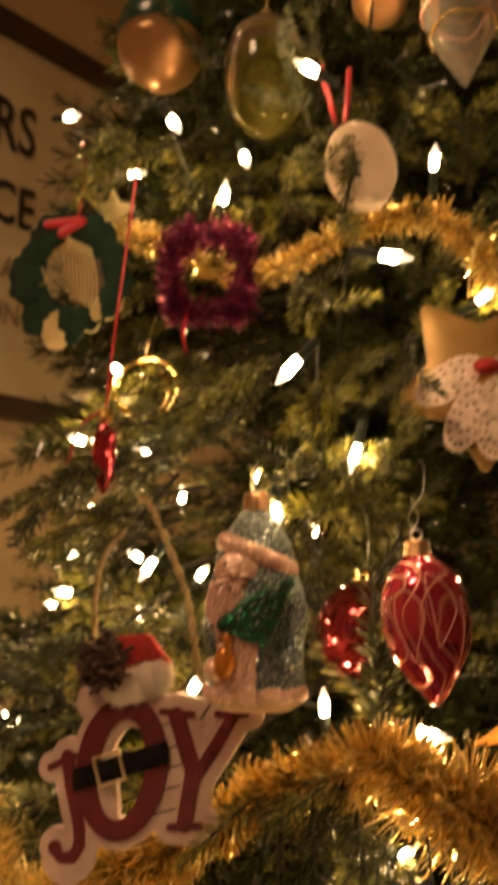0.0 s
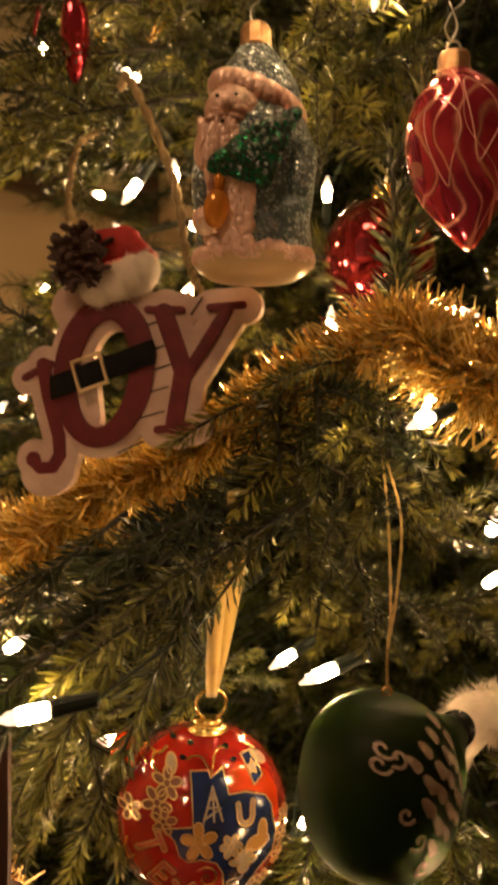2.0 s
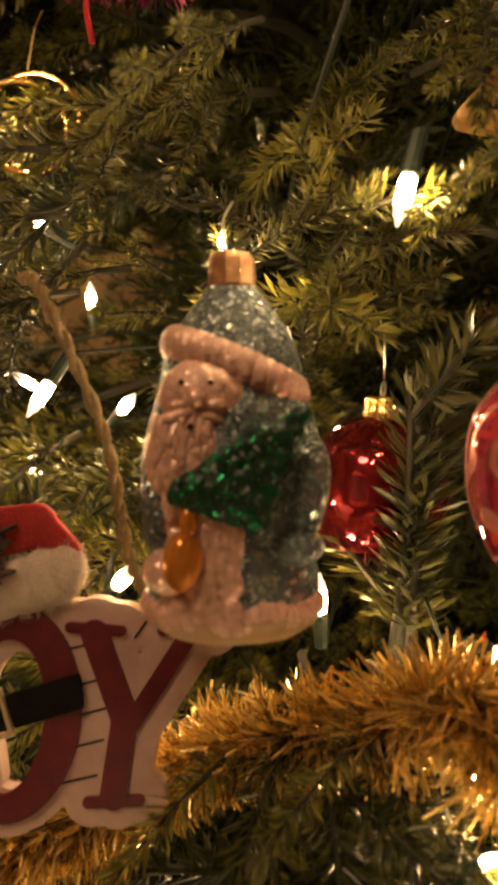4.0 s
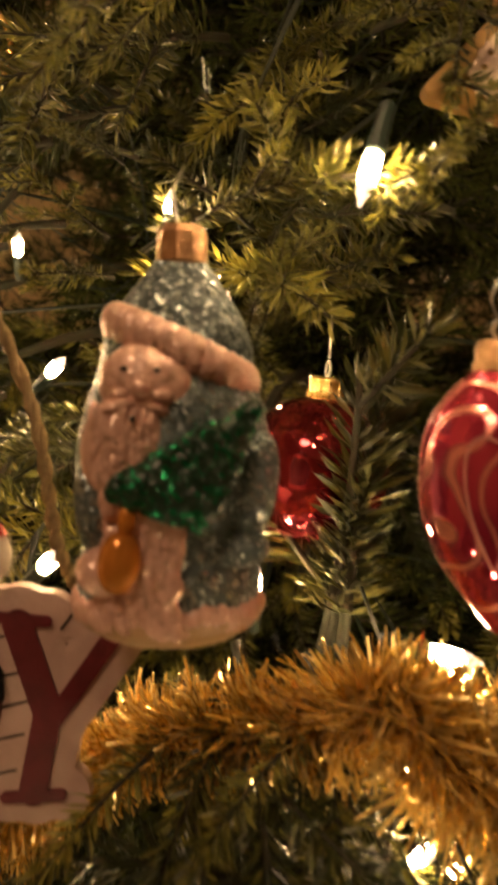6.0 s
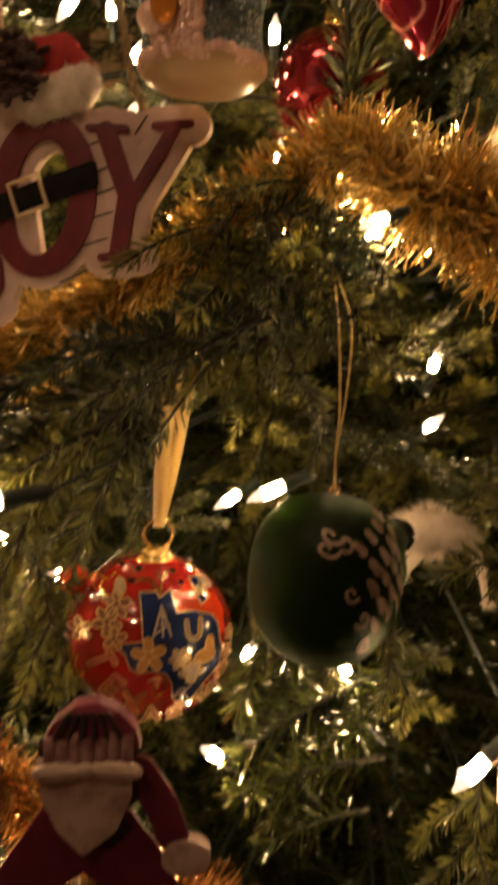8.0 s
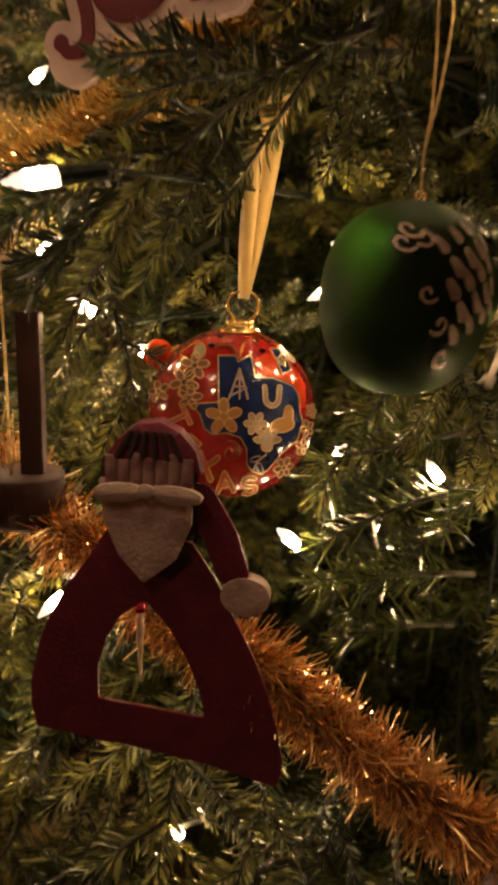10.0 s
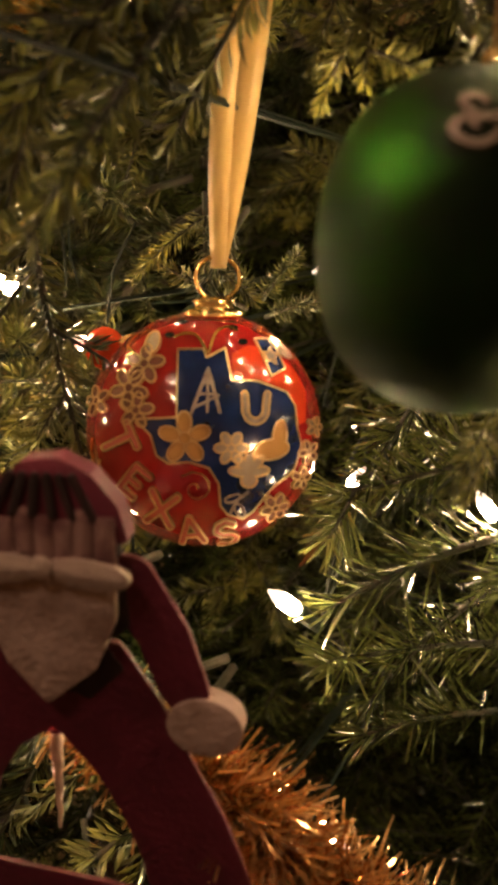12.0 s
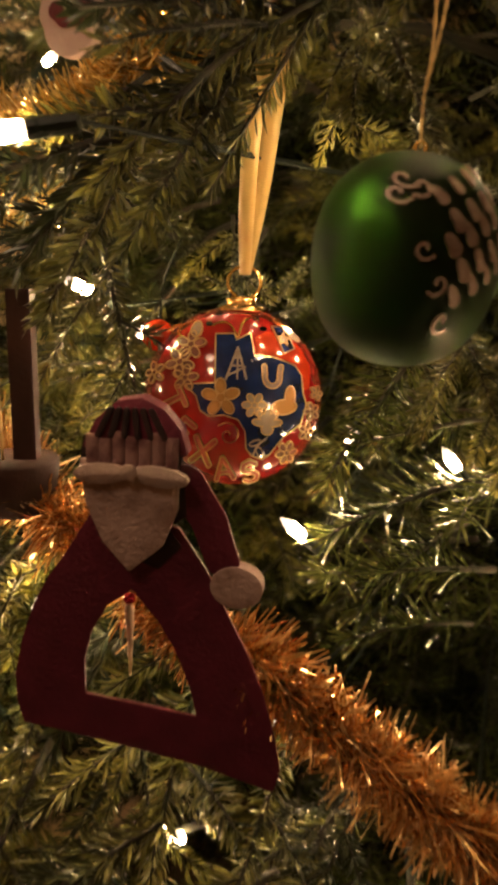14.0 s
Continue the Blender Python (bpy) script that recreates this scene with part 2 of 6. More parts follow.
def mesh_object(name, verts, faces, mat, parent=None, label="", smooth=False, slots=None):
    me = bpy.data.meshes.new(name)
    me.from_pydata([tuple(map(float, v)) for v in verts], [], [tuple(f) for f in faces])
    mats = mat if isinstance(mat, (list, tuple)) else [mat]
    for m in mats:
        me.materials.append(M[m])
    if slots is not None:
        me.polygons.foreach_set("material_index", slots)
    if smooth:
        me.polygons.foreach_set("use_smooth", [True] * len(me.polygons))
    me.update()
    ob = new(name, me)
    if parent:
        ob.parent = parent
    if label:
        ob["label"] = label
    return ob


def thing(name, label, category, group="", kind=""):
    return tagged(new(name), label, category, group, kind)


def arrays_object(name, verts, tris, mat, parent=None):
    """A mesh from arrays of corners and triangles."""
    me = bpy.data.meshes.new(name)
    me.vertices.add(len(verts))
    me.vertices.foreach_set("co", np.asarray(verts, np.float32).ravel())
    me.loops.add(3 * len(tris))
    me.loops.foreach_set("vertex_index", np.asarray(tris, np.int32).ravel())
    me.polygons.add(len(tris))
    me.polygons.foreach_set("loop_start", np.arange(0, 3 * len(tris), 3, dtype=np.int32))
    me.update(calc_edges=True)
    me.validate()
    for m in (mat if isinstance(mat, (list, tuple)) else [mat]):
        me.materials.append(M[m])
    ob = new(name, me)
    if parent:
        ob.parent = parent
    return ob


def tube(points, radius, sides=8, closed=False):
    """A round tube along points; radius is a number or one for each point."""
    pts = [Vector(p) for p in points]
    n = len(pts)
    rad = radius if isinstance(radius, (list, tuple)) else [radius] * n
    verts, faces = [], []
    up = None
    for i, p in enumerate(pts):
        a = pts[(i - 1) % n] if closed else pts[max(i - 1, 0)]
        b = pts[(i + 1) % n] if closed else pts[min(i + 1, n - 1)]
        d = (b - a).normalized()
        if up is None:
            up = d.orthogonal().normalized()
        up = (up - d * up.dot(d)).normalized()
        side = d.cross(up)
        for k in range(sides):
            w = 2 * math.pi * k / sides
            verts.append(p + (up * math.cos(w) + side * math.sin(w)) * rad[i])
    for i in range(n if closed else n - 1):
        j = (i + 1) % n
        for k in range(sides):
            m = (k + 1) % sides
            faces.append((i * sides + k, i * sides + m, j * sides + m, j * sides + k))
    if not closed:
        faces.append(tuple(range(sides))[::-1])
        faces.append(tuple((n - 1) * sides + k for k in range(sides)))
    return verts, faces


def spline(points, steps=8):
    """Catmull-Rom through the points."""
    p = [Vector(q) for q in points]
    p = [2 * p[0] - p[1]] + p + [2 * p[-1] - p[-2]]
    out = []
    for i in range(1, len(p) - 2):
        for s in range(steps):
            t = s / steps
            out.append(0.5 * (2 * p[i] + (p[i + 1] - p[i - 1]) * t + (2 * p[i - 1] - 5 * p[i] + 4 * p[i + 1] - p[i + 2]) * t * t
                              + (3 * p[i] - p[i - 1] - 3 * p[i + 1] + p[i + 2]) * t ** 3))
    return out + [p[-2]]


def lathe(profile, sides=32, squash=1.0):
    """Turns (radius, height) round the z axis."""
    verts, faces = [], []
    for r, z in profile:
        for k in range(sides):
            w = 2 * math.pi * k / sides
            verts.append((r * math.cos(w), r * math.sin(w) * squash, z))
    for i in range(len(profile) - 1):
        for k in range(sides):
            m = (k + 1) % sides
            faces.append((i * sides + k, i * sides + m, (i + 1) * sides + m, (i + 1) * sides + k))
    faces.append(tuple(range(sides))[::-1])
    faces.append(tuple((len(profile) - 1) * sides + k for k in range(sides)))
    return verts, faces


def moved(vf, m):
    return [m @ Vector(v) for v in vf[0]], vf[1]


def joined(items):
    """Joins (verts, faces, slot) pieces into verts, faces, slots."""
    verts, faces, slots = [], [], []
    for v, f, s in items:
        o = len(verts)
        verts += list(v)
        faces += [tuple(i + o for i in q) for q in f]
        slots += [s] * len(f)
    return verts, faces, slots


def ball(r, rings=16, sides=24, sx=1, sy=1, sz=1):
    prof = [(max(r * math.sin(math.pi * i / rings), 1e-5), -r * math.cos(math.pi * i / rings)) for i in range(rings + 1)]
    v, f = lathe(prof, sides)
    return [(a * sx, b * sy, c * sz) for a, b, c in v], f


# Flat shapes are drawn as distance fields in millimetres and cut out of a sheet.
def s_line(p, a, b, r, r2=None):
    a, b = np.array(a, float), np.array(b, float)
    d = b - a
    h = np.clip(((p - a) @ d) / max(d @ d, 1e-12), 0, 1)
    return np.linalg.norm(p - a - h[..., None] * d, axis=-1) - (r if r2 is None else r + (r2 - r) * h)


def s_path(p, pts, r, r2=None):
    n = len(pts) - 1
    rr = lambda i: r if r2 is None else r + (r2 - r) * i / n
    return np.minimum.reduce([s_line(p, pts[i], pts[i + 1], rr(i), rr(i + 1)) for i in range(n)])


def s_oval(p, c, rx, ry, turn=0.0):
    w = radians(turn)
    q = p - np.array(c, float)
    x, y = q[..., 0] * math.cos(w) + q[..., 1] * math.sin(w), -q[..., 0] * math.sin(w) + q[..., 1] * math.cos(w)
    k = np.sqrt((x / rx) ** 2 + (y / ry) ** 2) + 1e-9
    g = np.sqrt((x / rx ** 2) ** 2 + (y / ry ** 2) ** 2) + 1e-9
    return k * (k - 1) / g


def s_poly(p, pts):
    pts = np.array(pts, float)
    d = np.full(p.shape[:-1], 1e9)
    inside = np.zeros(p.shape[:-1], bool)
    for i in range(len(pts)):
        a, b = pts[i - 1], pts[i]
        d = np.minimum(d, s_line(p, a, b, 0))
        cross = ((a[1] > p[..., 1]) != (b[1] > p[..., 1])) & (p[..., 0] < (b[0] - a[0]) * (p[..., 1] - a[1]) / (b[1] - a[1] + 1e-12) + a[0])
        inside ^= cross
    return np.where(inside, -d, d)


def sheet(shape, box, step, low, high, place, dome=0.0):
    """Cuts a flat shape out of a sheet between the heights low and high; place puts (x, y, height) into the world."""
    xs, ys = np.arange(box[0], box[2] + step, step), np.arange(box[1], box[3] + step, step)
    g = np.stack(np.meshgrid(xs, ys, indexing="ij"), -1)
    d = shape(g)
    c = shape((g[:-1, :-1] + g[1:, 1:]) / 2) < 0
    e = step * 0.25
    grad = np.stack([(shape(g + (e, 0)) - shape(g - (e, 0))) / (2 * e), (shape(g + (0, e)) - shape(g - (0, e))) / (2 * e)], -1)
    pad = np.pad(c, 1)
    count = pad[:-1, :-1].astype(int) + pad[1:, :-1] + pad[:-1, 1:] + pad[1:, 1:]
    edge = (count > 0) & (count < 4)
    limit = np.clip(d, -0.75 * step, 0.75 * step)
    g = np.where(edge[..., None], g - limit[..., None] * grad, g)
    used = np.argwhere(count > 0)
    index = {tuple(q): i for i, q in enumerate(used)}
    n = len(used)
    top = [high + dome * (1 - math.exp(min(d[i, j], 0) / (2.5 * step))) for i, j in used]
    verts = [place(*g[i, j], h) for (i, j), h in zip(used, top)] + [place(*g[i, j], low) for i, j in used]
    faces = []
    for i, j in np.argwhere(c):
        q = [index[(i, j)], index[(i + 1, j)], index[(i + 1, j + 1)], index[(i, j + 1)]]
        faces.append(tuple(q))
        faces.append(tuple(k + n for k in q[::-1]))
        for (a, b), (oi, oj) in zip(((0, 1), (1, 2), (2, 3), (3, 0)), ((0, -1), (1, 0), (0, 1), (-1, 0))):
            if not pad[i + 1 + oi, j + 1 + oj]:
                faces.append((q[b], q[a], q[a] + n, q[b] + n))
    return verts, faces


def plane_place(origin, right, up):
    """Puts millimetres on a sheet at origin into the world; height counts towards the viewer."""
    o, r, u = Vector(origin), Vector(right).normalized(), Vector(up)
    u = (u - r * u.dot(r)).normalized()
    n = r.cross(u)
    return lambda x, y, h: o + (r * float(x) + u * float(y) + n * float(h)) * 0.001


def sphere_place(centre, eye, radius):
    """Puts sheet coordinates in thousandths of the radius onto a ball's side that faces eye."""
    c = Vector(centre)
    w = (Vector(eye) - c).normalized()
    r = Vector((0, 0, 1)).cross(w).normalized()
    u = w.cross(r)

    def at(x, y, h):
        x, y = float(x) / 1000, float(y) / 1000
        k = x * x + y * y
        return c + (r * x + u * y + w * math.sqrt(max(1 - k, 0.0))) * (radius + float(h) * 0.001)
    return at


def letters(text, size):
    """Outlines of the built-in font as flat verts and faces, centred."""
    curve = bpy.data.curves.new("lettering", "FONT")
    curve.body, curve.size, curve.align_x, curve.align_y = text, size, "CENTER", "CENTER"
    curve.resolution_u, curve.offset = 3, size * 0.018
    ob = new("lettering", curve)
    me = bpy.data.meshes.new_from_object(ob.evaluated_get(bpy.context.evaluated_depsgraph_get()))
    v, f = [tuple(q.co) for q in me.vertices], [tuple(q.vertices) for q in me.polygons]
    bpy.data.objects.remove(ob)
    bpy.data.curves.remove(curve)
    bpy.data.meshes.remove(me)
    return v, f


# ---- the room ----
def slab(name, lo, hi, mat, label, category):
    vs = [room(x, y, z) for x in (lo[0], hi[0]) for y in (lo[1], hi[1]) for z in (lo[2], hi[2])]
    fs = [(0, 1, 3, 2), (4, 6, 7, 5), (0, 4, 5, 1), (2, 3, 7, 6), (0, 2, 6, 4), (1, 5, 7, 3)]
    return tagged(mesh_object(name, vs, fs, mat), label, category, kind="structure")


U1, U0, V1 = 1.35, -3.2, 4.0
slab("floor", (U0 - 0.1, -0.1, -0.1), (U1 + 0.1, V1 + 0.1, 0), "floor", "brown carpeted floor under the tree", "floor")
slab("ceiling", (U0 - 0.1, -0.1, 2.7), (U1 + 0.1, V1 + 0.1, 2.8), "ceiling", "plain off-white ceiling", "ceiling")
slab("wall_west", (U0 - 0.1, -0.1, 0), (U1 + 0.1, 0, 2.7), "wall", "tan painted wall behind the tree", "wall")
slab("wall_north", (U1, 0, 0), (U1 + 0.1, V1, 2.7), "wall", "tan painted wall behind the tree", "wall")
slab("wall_east", (U0, V1, 0), (U1, V1 + 0.1, 2.7), "wall", "tan painted wall", "wall")
slab("wall_south", (U0 - 0.1, 0, 0), (U0, V1, 2.7), "wall", "tan painted wall", "wall")

# ---- the tree ----
AXIS = Vector((0.16, 0.80, 0))


def tree_radius(z):
    return max(0.05, 0.445 - 0.28 * (z - 1.2))


rng = np.random.default_rng(7)


def needles(points, step, length, spread, width=0.0017, flat=0.3, flat_needle=False):
    """Needles round a twig that runs through points: arrays of corners and triangles."""
    p = np.array([tuple(q) for q in points])
    seg = np.linalg.norm(np.diff(p, axis=0), axis=1)
    along = np.concatenate([[0], np.cumsum(seg)])
    n = max(4, int(along[-1] / step))
    s = np.sort(rng.random(n)) * along[-1]
    base = np.stack([np.interp(s, along, p[:, k]) for k in range(3)], 1)
    i = np.clip(np.searchsorted(along, s) - 1, 0, len(seg) - 1)
    axis = (np.diff(p, axis=0) / seg[:, None])[i]
    side = np.cross(axis, (0, 0, 1.0))
    side /= np.linalg.norm(side, axis=1)[:, None] + 1e-9
    up = np.cross(side, axis)
    w = rng.random(n) * 2 * np.pi
    cw, sw = np.cos(w), np.sin(w) * (1 - flat)
    out = side * cw[:, None] + up * (sw + 0.15)[:, None]
    out /= np.linalg.norm(out, axis=1)[:, None] + 1e-9
    lean = np.radians(spread + rng.normal(0, 13 if flat_needle else 6, n))
    lean = lean * (1 - 0.45 * (s / along[-1]) ** 3)
    way = axis * np.cos(lean)[:, None] + out * np.sin(lean)[:, None]
    size = length * (0.75 + 0.4 * rng.random(n)) * (1 - 0.35 * (s / along[-1]) ** 4)
    tip = base + way * size[:, None]
    a = np.cross(way, out)
    a /= np.linalg.norm(a, axis=1)[:, None] + 1e-9
    b = np.cross(way, a)
    mid = base + way * (size * 0.62)[:, None]
    wd = width * (0.8 + 0.4 * rng.random(n))[:, None]
    turn = rng.random(n)[:, None] * 2 * np.pi
    a, b = a * np.cos(turn) + b * np.sin(turn), b * np.cos(turn) - a * np.sin(turn)
    if flat_needle:
        wd = wd * 0.62
        v = np.stack([base + a * wd * 0.5, base - a * wd * 0.5, tip - a * wd * 0.4, tip + a * wd * 0.4], 1).reshape(-1, 3)
        return v, (np.array([[0, 1, 2], [0, 2, 3]])[None] + np.arange(n)[:, None, None] * 4).reshape(-1, 3)
    mid = mid + b * (size * rng.normal(0, 0.05, n))[:, None]
    v = np.stack([base, mid + a * wd * 0.5, mid + b * wd * 0.34, mid - a * wd * 0.5, tip], 1).reshape(-1, 3)
    o = np.arange(n)[:, None, None] * 5
    f = (np.array([[0, 1, 2], [0, 2, 3], [1, 4, 2], [2, 4, 3]])[None] + o).reshape(-1, 3)
    return v, f


def merge(items):
    vs, fs, o = [], [], 0
    for v, f in items:
        vs.append(np.asarray(v, float))
        fs.append(np.asarray(f) + o)
        o += len(v)
    return np.concatenate(vs), np.concatenate(fs)


def tris(vf):
    v, f = vf
    out = []
    for q in f:
        out += [(q[0], q[k], q[k + 1]) for k in range(1, len(q) - 1)]
    return np.array([tuple(x) for x in v]), np.array(out)


def spray_arrays(length, side_twigs, droop, needle_len, step, seed, plain=False):
    """A spray of fir along +x with flat side twigs: needles and bark apart."""
    local = random.Random(seed)
    bend = local.uniform(-0.12, 0.12)
    stem = [Vector((length * t, bend * length * t * t, droop * length * t * t)) for t in [k / 8 for k in range(9)]]
    bark, green = [tris(tube(stem, [0.0022 - 0.0014 * k / 8 for k in range(9)], 5))], []
    green.append(needles(stem[1:], step, needle_len, 52, flat_needle=plain))
    for k in range(side_twigs):
        t = 0.18 + 0.7 * k / max(1, side_twigs - 1) + local.uniform(-0.03, 0.03)
        i = min(7, int(t * 8))
        root = stem[i].lerp(stem[i + 1], t * 8 - i)
        sgn = 1 if k % 2 else -1
        ang = radians(local.uniform(34, 56)) * sgn
        size = length * (0.58 - 0.34 * t) * local.uniform(0.85, 1.2)
        d = Vector((math.cos(ang), math.sin(ang), local.uniform(-0.25, 0.3)))
        twig = [root + d * size * s + Vector((0.12 * size * s * s, 0, -0.16 * size * s * s)) for s in (0, 0.25, 0.5, 0.75, 1)]
        bark.append(tris(tube(twig, [0.0013, 0.0012, 0.001, 0.0008, 0.0005], 4)))
        green.append(needles(twig, step, needle_len * 0.95, 54, flat_needle=plain))
    return merge(green), merge(bark)


SPRAYS = []
for k, (ln, tw, dr) in enumerate([(0.13, 5, -0.25), (0.12, 4, -0.1), (0.14, 5, -0.35), (0.11, 3, 0.05), (0.12, 4, -0.2), (0.09, 2, -0.15), (0.09, 0, -0.05)]):
    SPRAYS.append((ln, *spray_arrays(ln, tw, dr, 0.0138, 0.00052, 31 + k)))
for k, (ln, tw, dr) in enumerate([(0.09, 0, -0.2), (0.10, 2, -0.1)]):  # twigs of long shiny cut strips
    SPRAYS.append((ln, *spray_arrays(ln, tw, dr, 0.024, 0.00055, 71 + k, True)))
FAR = [spray_arrays(ln, tw, dr, 0.021, 0.0008, 51 + k, True) for k, (ln, tw, dr) in enumerate([(0.15, 6, -0.25), (0.14, 6, -0.1), (0.16, 7, -0.35), (0.12, 5, 0.05), (0.14, 6, -0.2), (0.11, 4, -0.15)])]

tree = thing("christmas_tree", "dense green artificial fir tree with drooping needled branches", "christmas tree")
trunk_pts = [AXIS + Vector((0, 0, z)) for z in (0.02, 0.6, 1.2, 1.8, 2.3)]
mesh_object("trunk", *tube(trunk_pts, [0.024, 0.022, 0.02, 0.016, 0.006], 12), "trunk", tree)


def spray_mesh(k):
    (nv, nf), (bv, bf) = SPRAYS[k][1], SPRAYS[k][2]
    v, f = merge([(nv, nf), (bv, bf)])
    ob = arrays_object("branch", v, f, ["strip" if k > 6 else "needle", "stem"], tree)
    ob.data.polygons.foreach_set("material_index", np.concatenate([np.zeros(len(nf), np.int32), np.ones(len(bf), np.int32)]))
    return ob


FIRST = {}


def add_branch(k, m):
    """A branch of kind k at the pose m."""
    if k not in FIRST:
        FIRST[k] = spray_mesh(k)
        FIRST[k].matrix_basis = m
        return FIRST[k]
    ob = new("branch", FIRST[k].data)
    ob.parent = tree
    ob.matrix_basis = m
    return ob


def spray_pose(base, way, roll=0.0, size=1.0):
    x = Vector(way).normalized()
    y = Vector((0, 0, 1)).cross(x)
    y = y.normalized() if y.length > 1e-3 else Vector((0, 1, 0))
    z = x.cross(y)
    r = Matrix((x, y, z)).transposed().to_4x4()
    return Matrix.Translation(base) @ r @ Matrix.Rotation(roll, 4, "X") @ Matrix.Scale(size, 4)


# what hangs on the tree keeps the twigs apart: place and half width
CLEAR = [((-0.016, 0.392, 1.013), 0.040), ((-0.012, 0.385, 1.075), 0.016), ((-0.008, 0.37, 1.10), 0.012), ((0.048, 0.305, 1.066), 0.028),
         ((0.074, 0.330, 1.072), 0.014), ((0.080, 0.350, 1.262), 0.030), ((0.064, 0.447, 1.264), 0.027), ((0.005, 0.362, 1.25), 0.034),
         ((0.005, 0.358, 1.29), 0.028), ((-0.068, 0.400, 1.195), 0.036), ((-0.03, 0.395, 1.205), 0.035), ((-0.085, 0.403, 1.155), 0.022),
         ((-0.065, 0.40, 1.235), 0.022), ((-0.028, 0.304, 1.0), 0.026), ((-0.03, 0.308, 0.96), 0.03), ((-0.03, 0.313, 0.925), 0.036),
         ((0.005, 0.311, 0.968), 0.018), ((0.125, 0.391, 1.22), 0.022), ((-0.025, 0.46, 1.487), 0.036), ((-0.126, 0.50, 1.504), 0.042),
         ((0.066, 0.386, 1.514), 0.026), ((0.123, 0.39, 1.386), 0.034), ((0.118, 0.36, 1.575), 0.03), ((-0.079, 0.42, 1.365), 0.014),
         ((0.10, 0.36, 1.065), 0.022), ((0.115, 0.292, 1.01), 0.018), ((0.015, 0.42, 1.60), 0.026), ((-0.058, 0.45, 1.656), 0.03)]
CLEAR += [((-0.004, 0.362, 1.12), 0.012), ((0.0, 0.355, 1.14), 0.012)]
CLEAR += [((0.005, 0.316, 0.905), 0.032), ((-0.055, 0.316, 0.92), 0.022), ((0.015, 0.357, 0.904), 0.015), ((0.046, 0.354, 0.882), 0.016), ((0.078, 0.35, 0.864), 0.016), ((-0.109, 0.44, 1.118), 0.016), ((-0.063, 0.425, 1.147), 0.012), ((-0.021, 0.413, 1.166), 0.011), ((0.022, 0.388, 1.193), 0.012), ((0.045, 0.372, 1.202), 0.014), ((0.064, 0.36, 1.212), 0.016),
          ((0.08, 0.358, 1.203), 0.02), ((0.10, 0.362, 1.188), 0.024), ((0.13, 0.375, 1.172), 0.026), ((-0.095, 0.38, 0.962), 0.014), ((0.001, 0.357, 0.915), 0.014), ((0.031, 0.356, 0.892), 0.015),
          ((0.062, 0.352, 0.873), 0.015), ((0.094, 0.347, 0.855), 0.015), ((0.127, 0.347, 0.843), 0.015), ((0.016, 0.42, 1.482), 0.012), ((0.081, 0.41, 1.497), 0.01), ((0.14, 0.425, 1.48), 0.014)]
CLEAR += [((-0.301, 0.9, 1.415), 0.075), ((-0.304, 0.9, 1.35), 0.06), ((-0.318, 0.9, 1.586), 0.07), ((-0.324, 0.9, 1.891), 0.09), ((-0.245, 0.9, 2.045), 0.08)]  # the wall shows past the tree's side
CLEAR += [((x, 0.6, z), r) for x, z, r in ((-0.019, 1.102, 0.05), (0.081, 0.746, 0.055), (-0.159, 1.184, 0.04), (0.158, 0.963, 0.06), (0.07, 0.793, 0.06), (0.09, 1.195, 0.045), (-0.041, 1.377, 0.04),
                                             (0.202, 1.405, 0.06), (-0.045, 1.017, 0.045), (0.226, 0.934, 0.05), (0.123, 1.245, 0.05), (0.079, 1.554, 0.05), (0.169, 1.326, 0.05), (0.15, 1.126, 0.05), (0.232, 1.335, 0.05))]  # deep gaps between the branches
EYES = [Vector((0.015, 0.05, 1.25)), Vector((0.02, 0.08, 1.16)), Vector((0.04, 0.05, 1.09))]


def near_eye(z):
    return EYES[0] if z > 1.3 else EYES[1] if z > 1.12 else EYES[2]


def is_free(points, extra=0.002):
    for p in points:
        if p.y < 0.275:
            return False
        for c, r in CLEAR:
            c = Vector(c)
            for eye in (near_eye(c.z), Vector((0.036, 0.17, 1.064))) if c.z < 1.05 else (near_eye(c.z),):
                d = eye - c
                h = max(0.0, min(1.0, (p - c).dot(d) / d.length_squared))
                if (p - c - d * h).length < (r + extra) * (1 - 0.7 * h):
                    return False
    return True


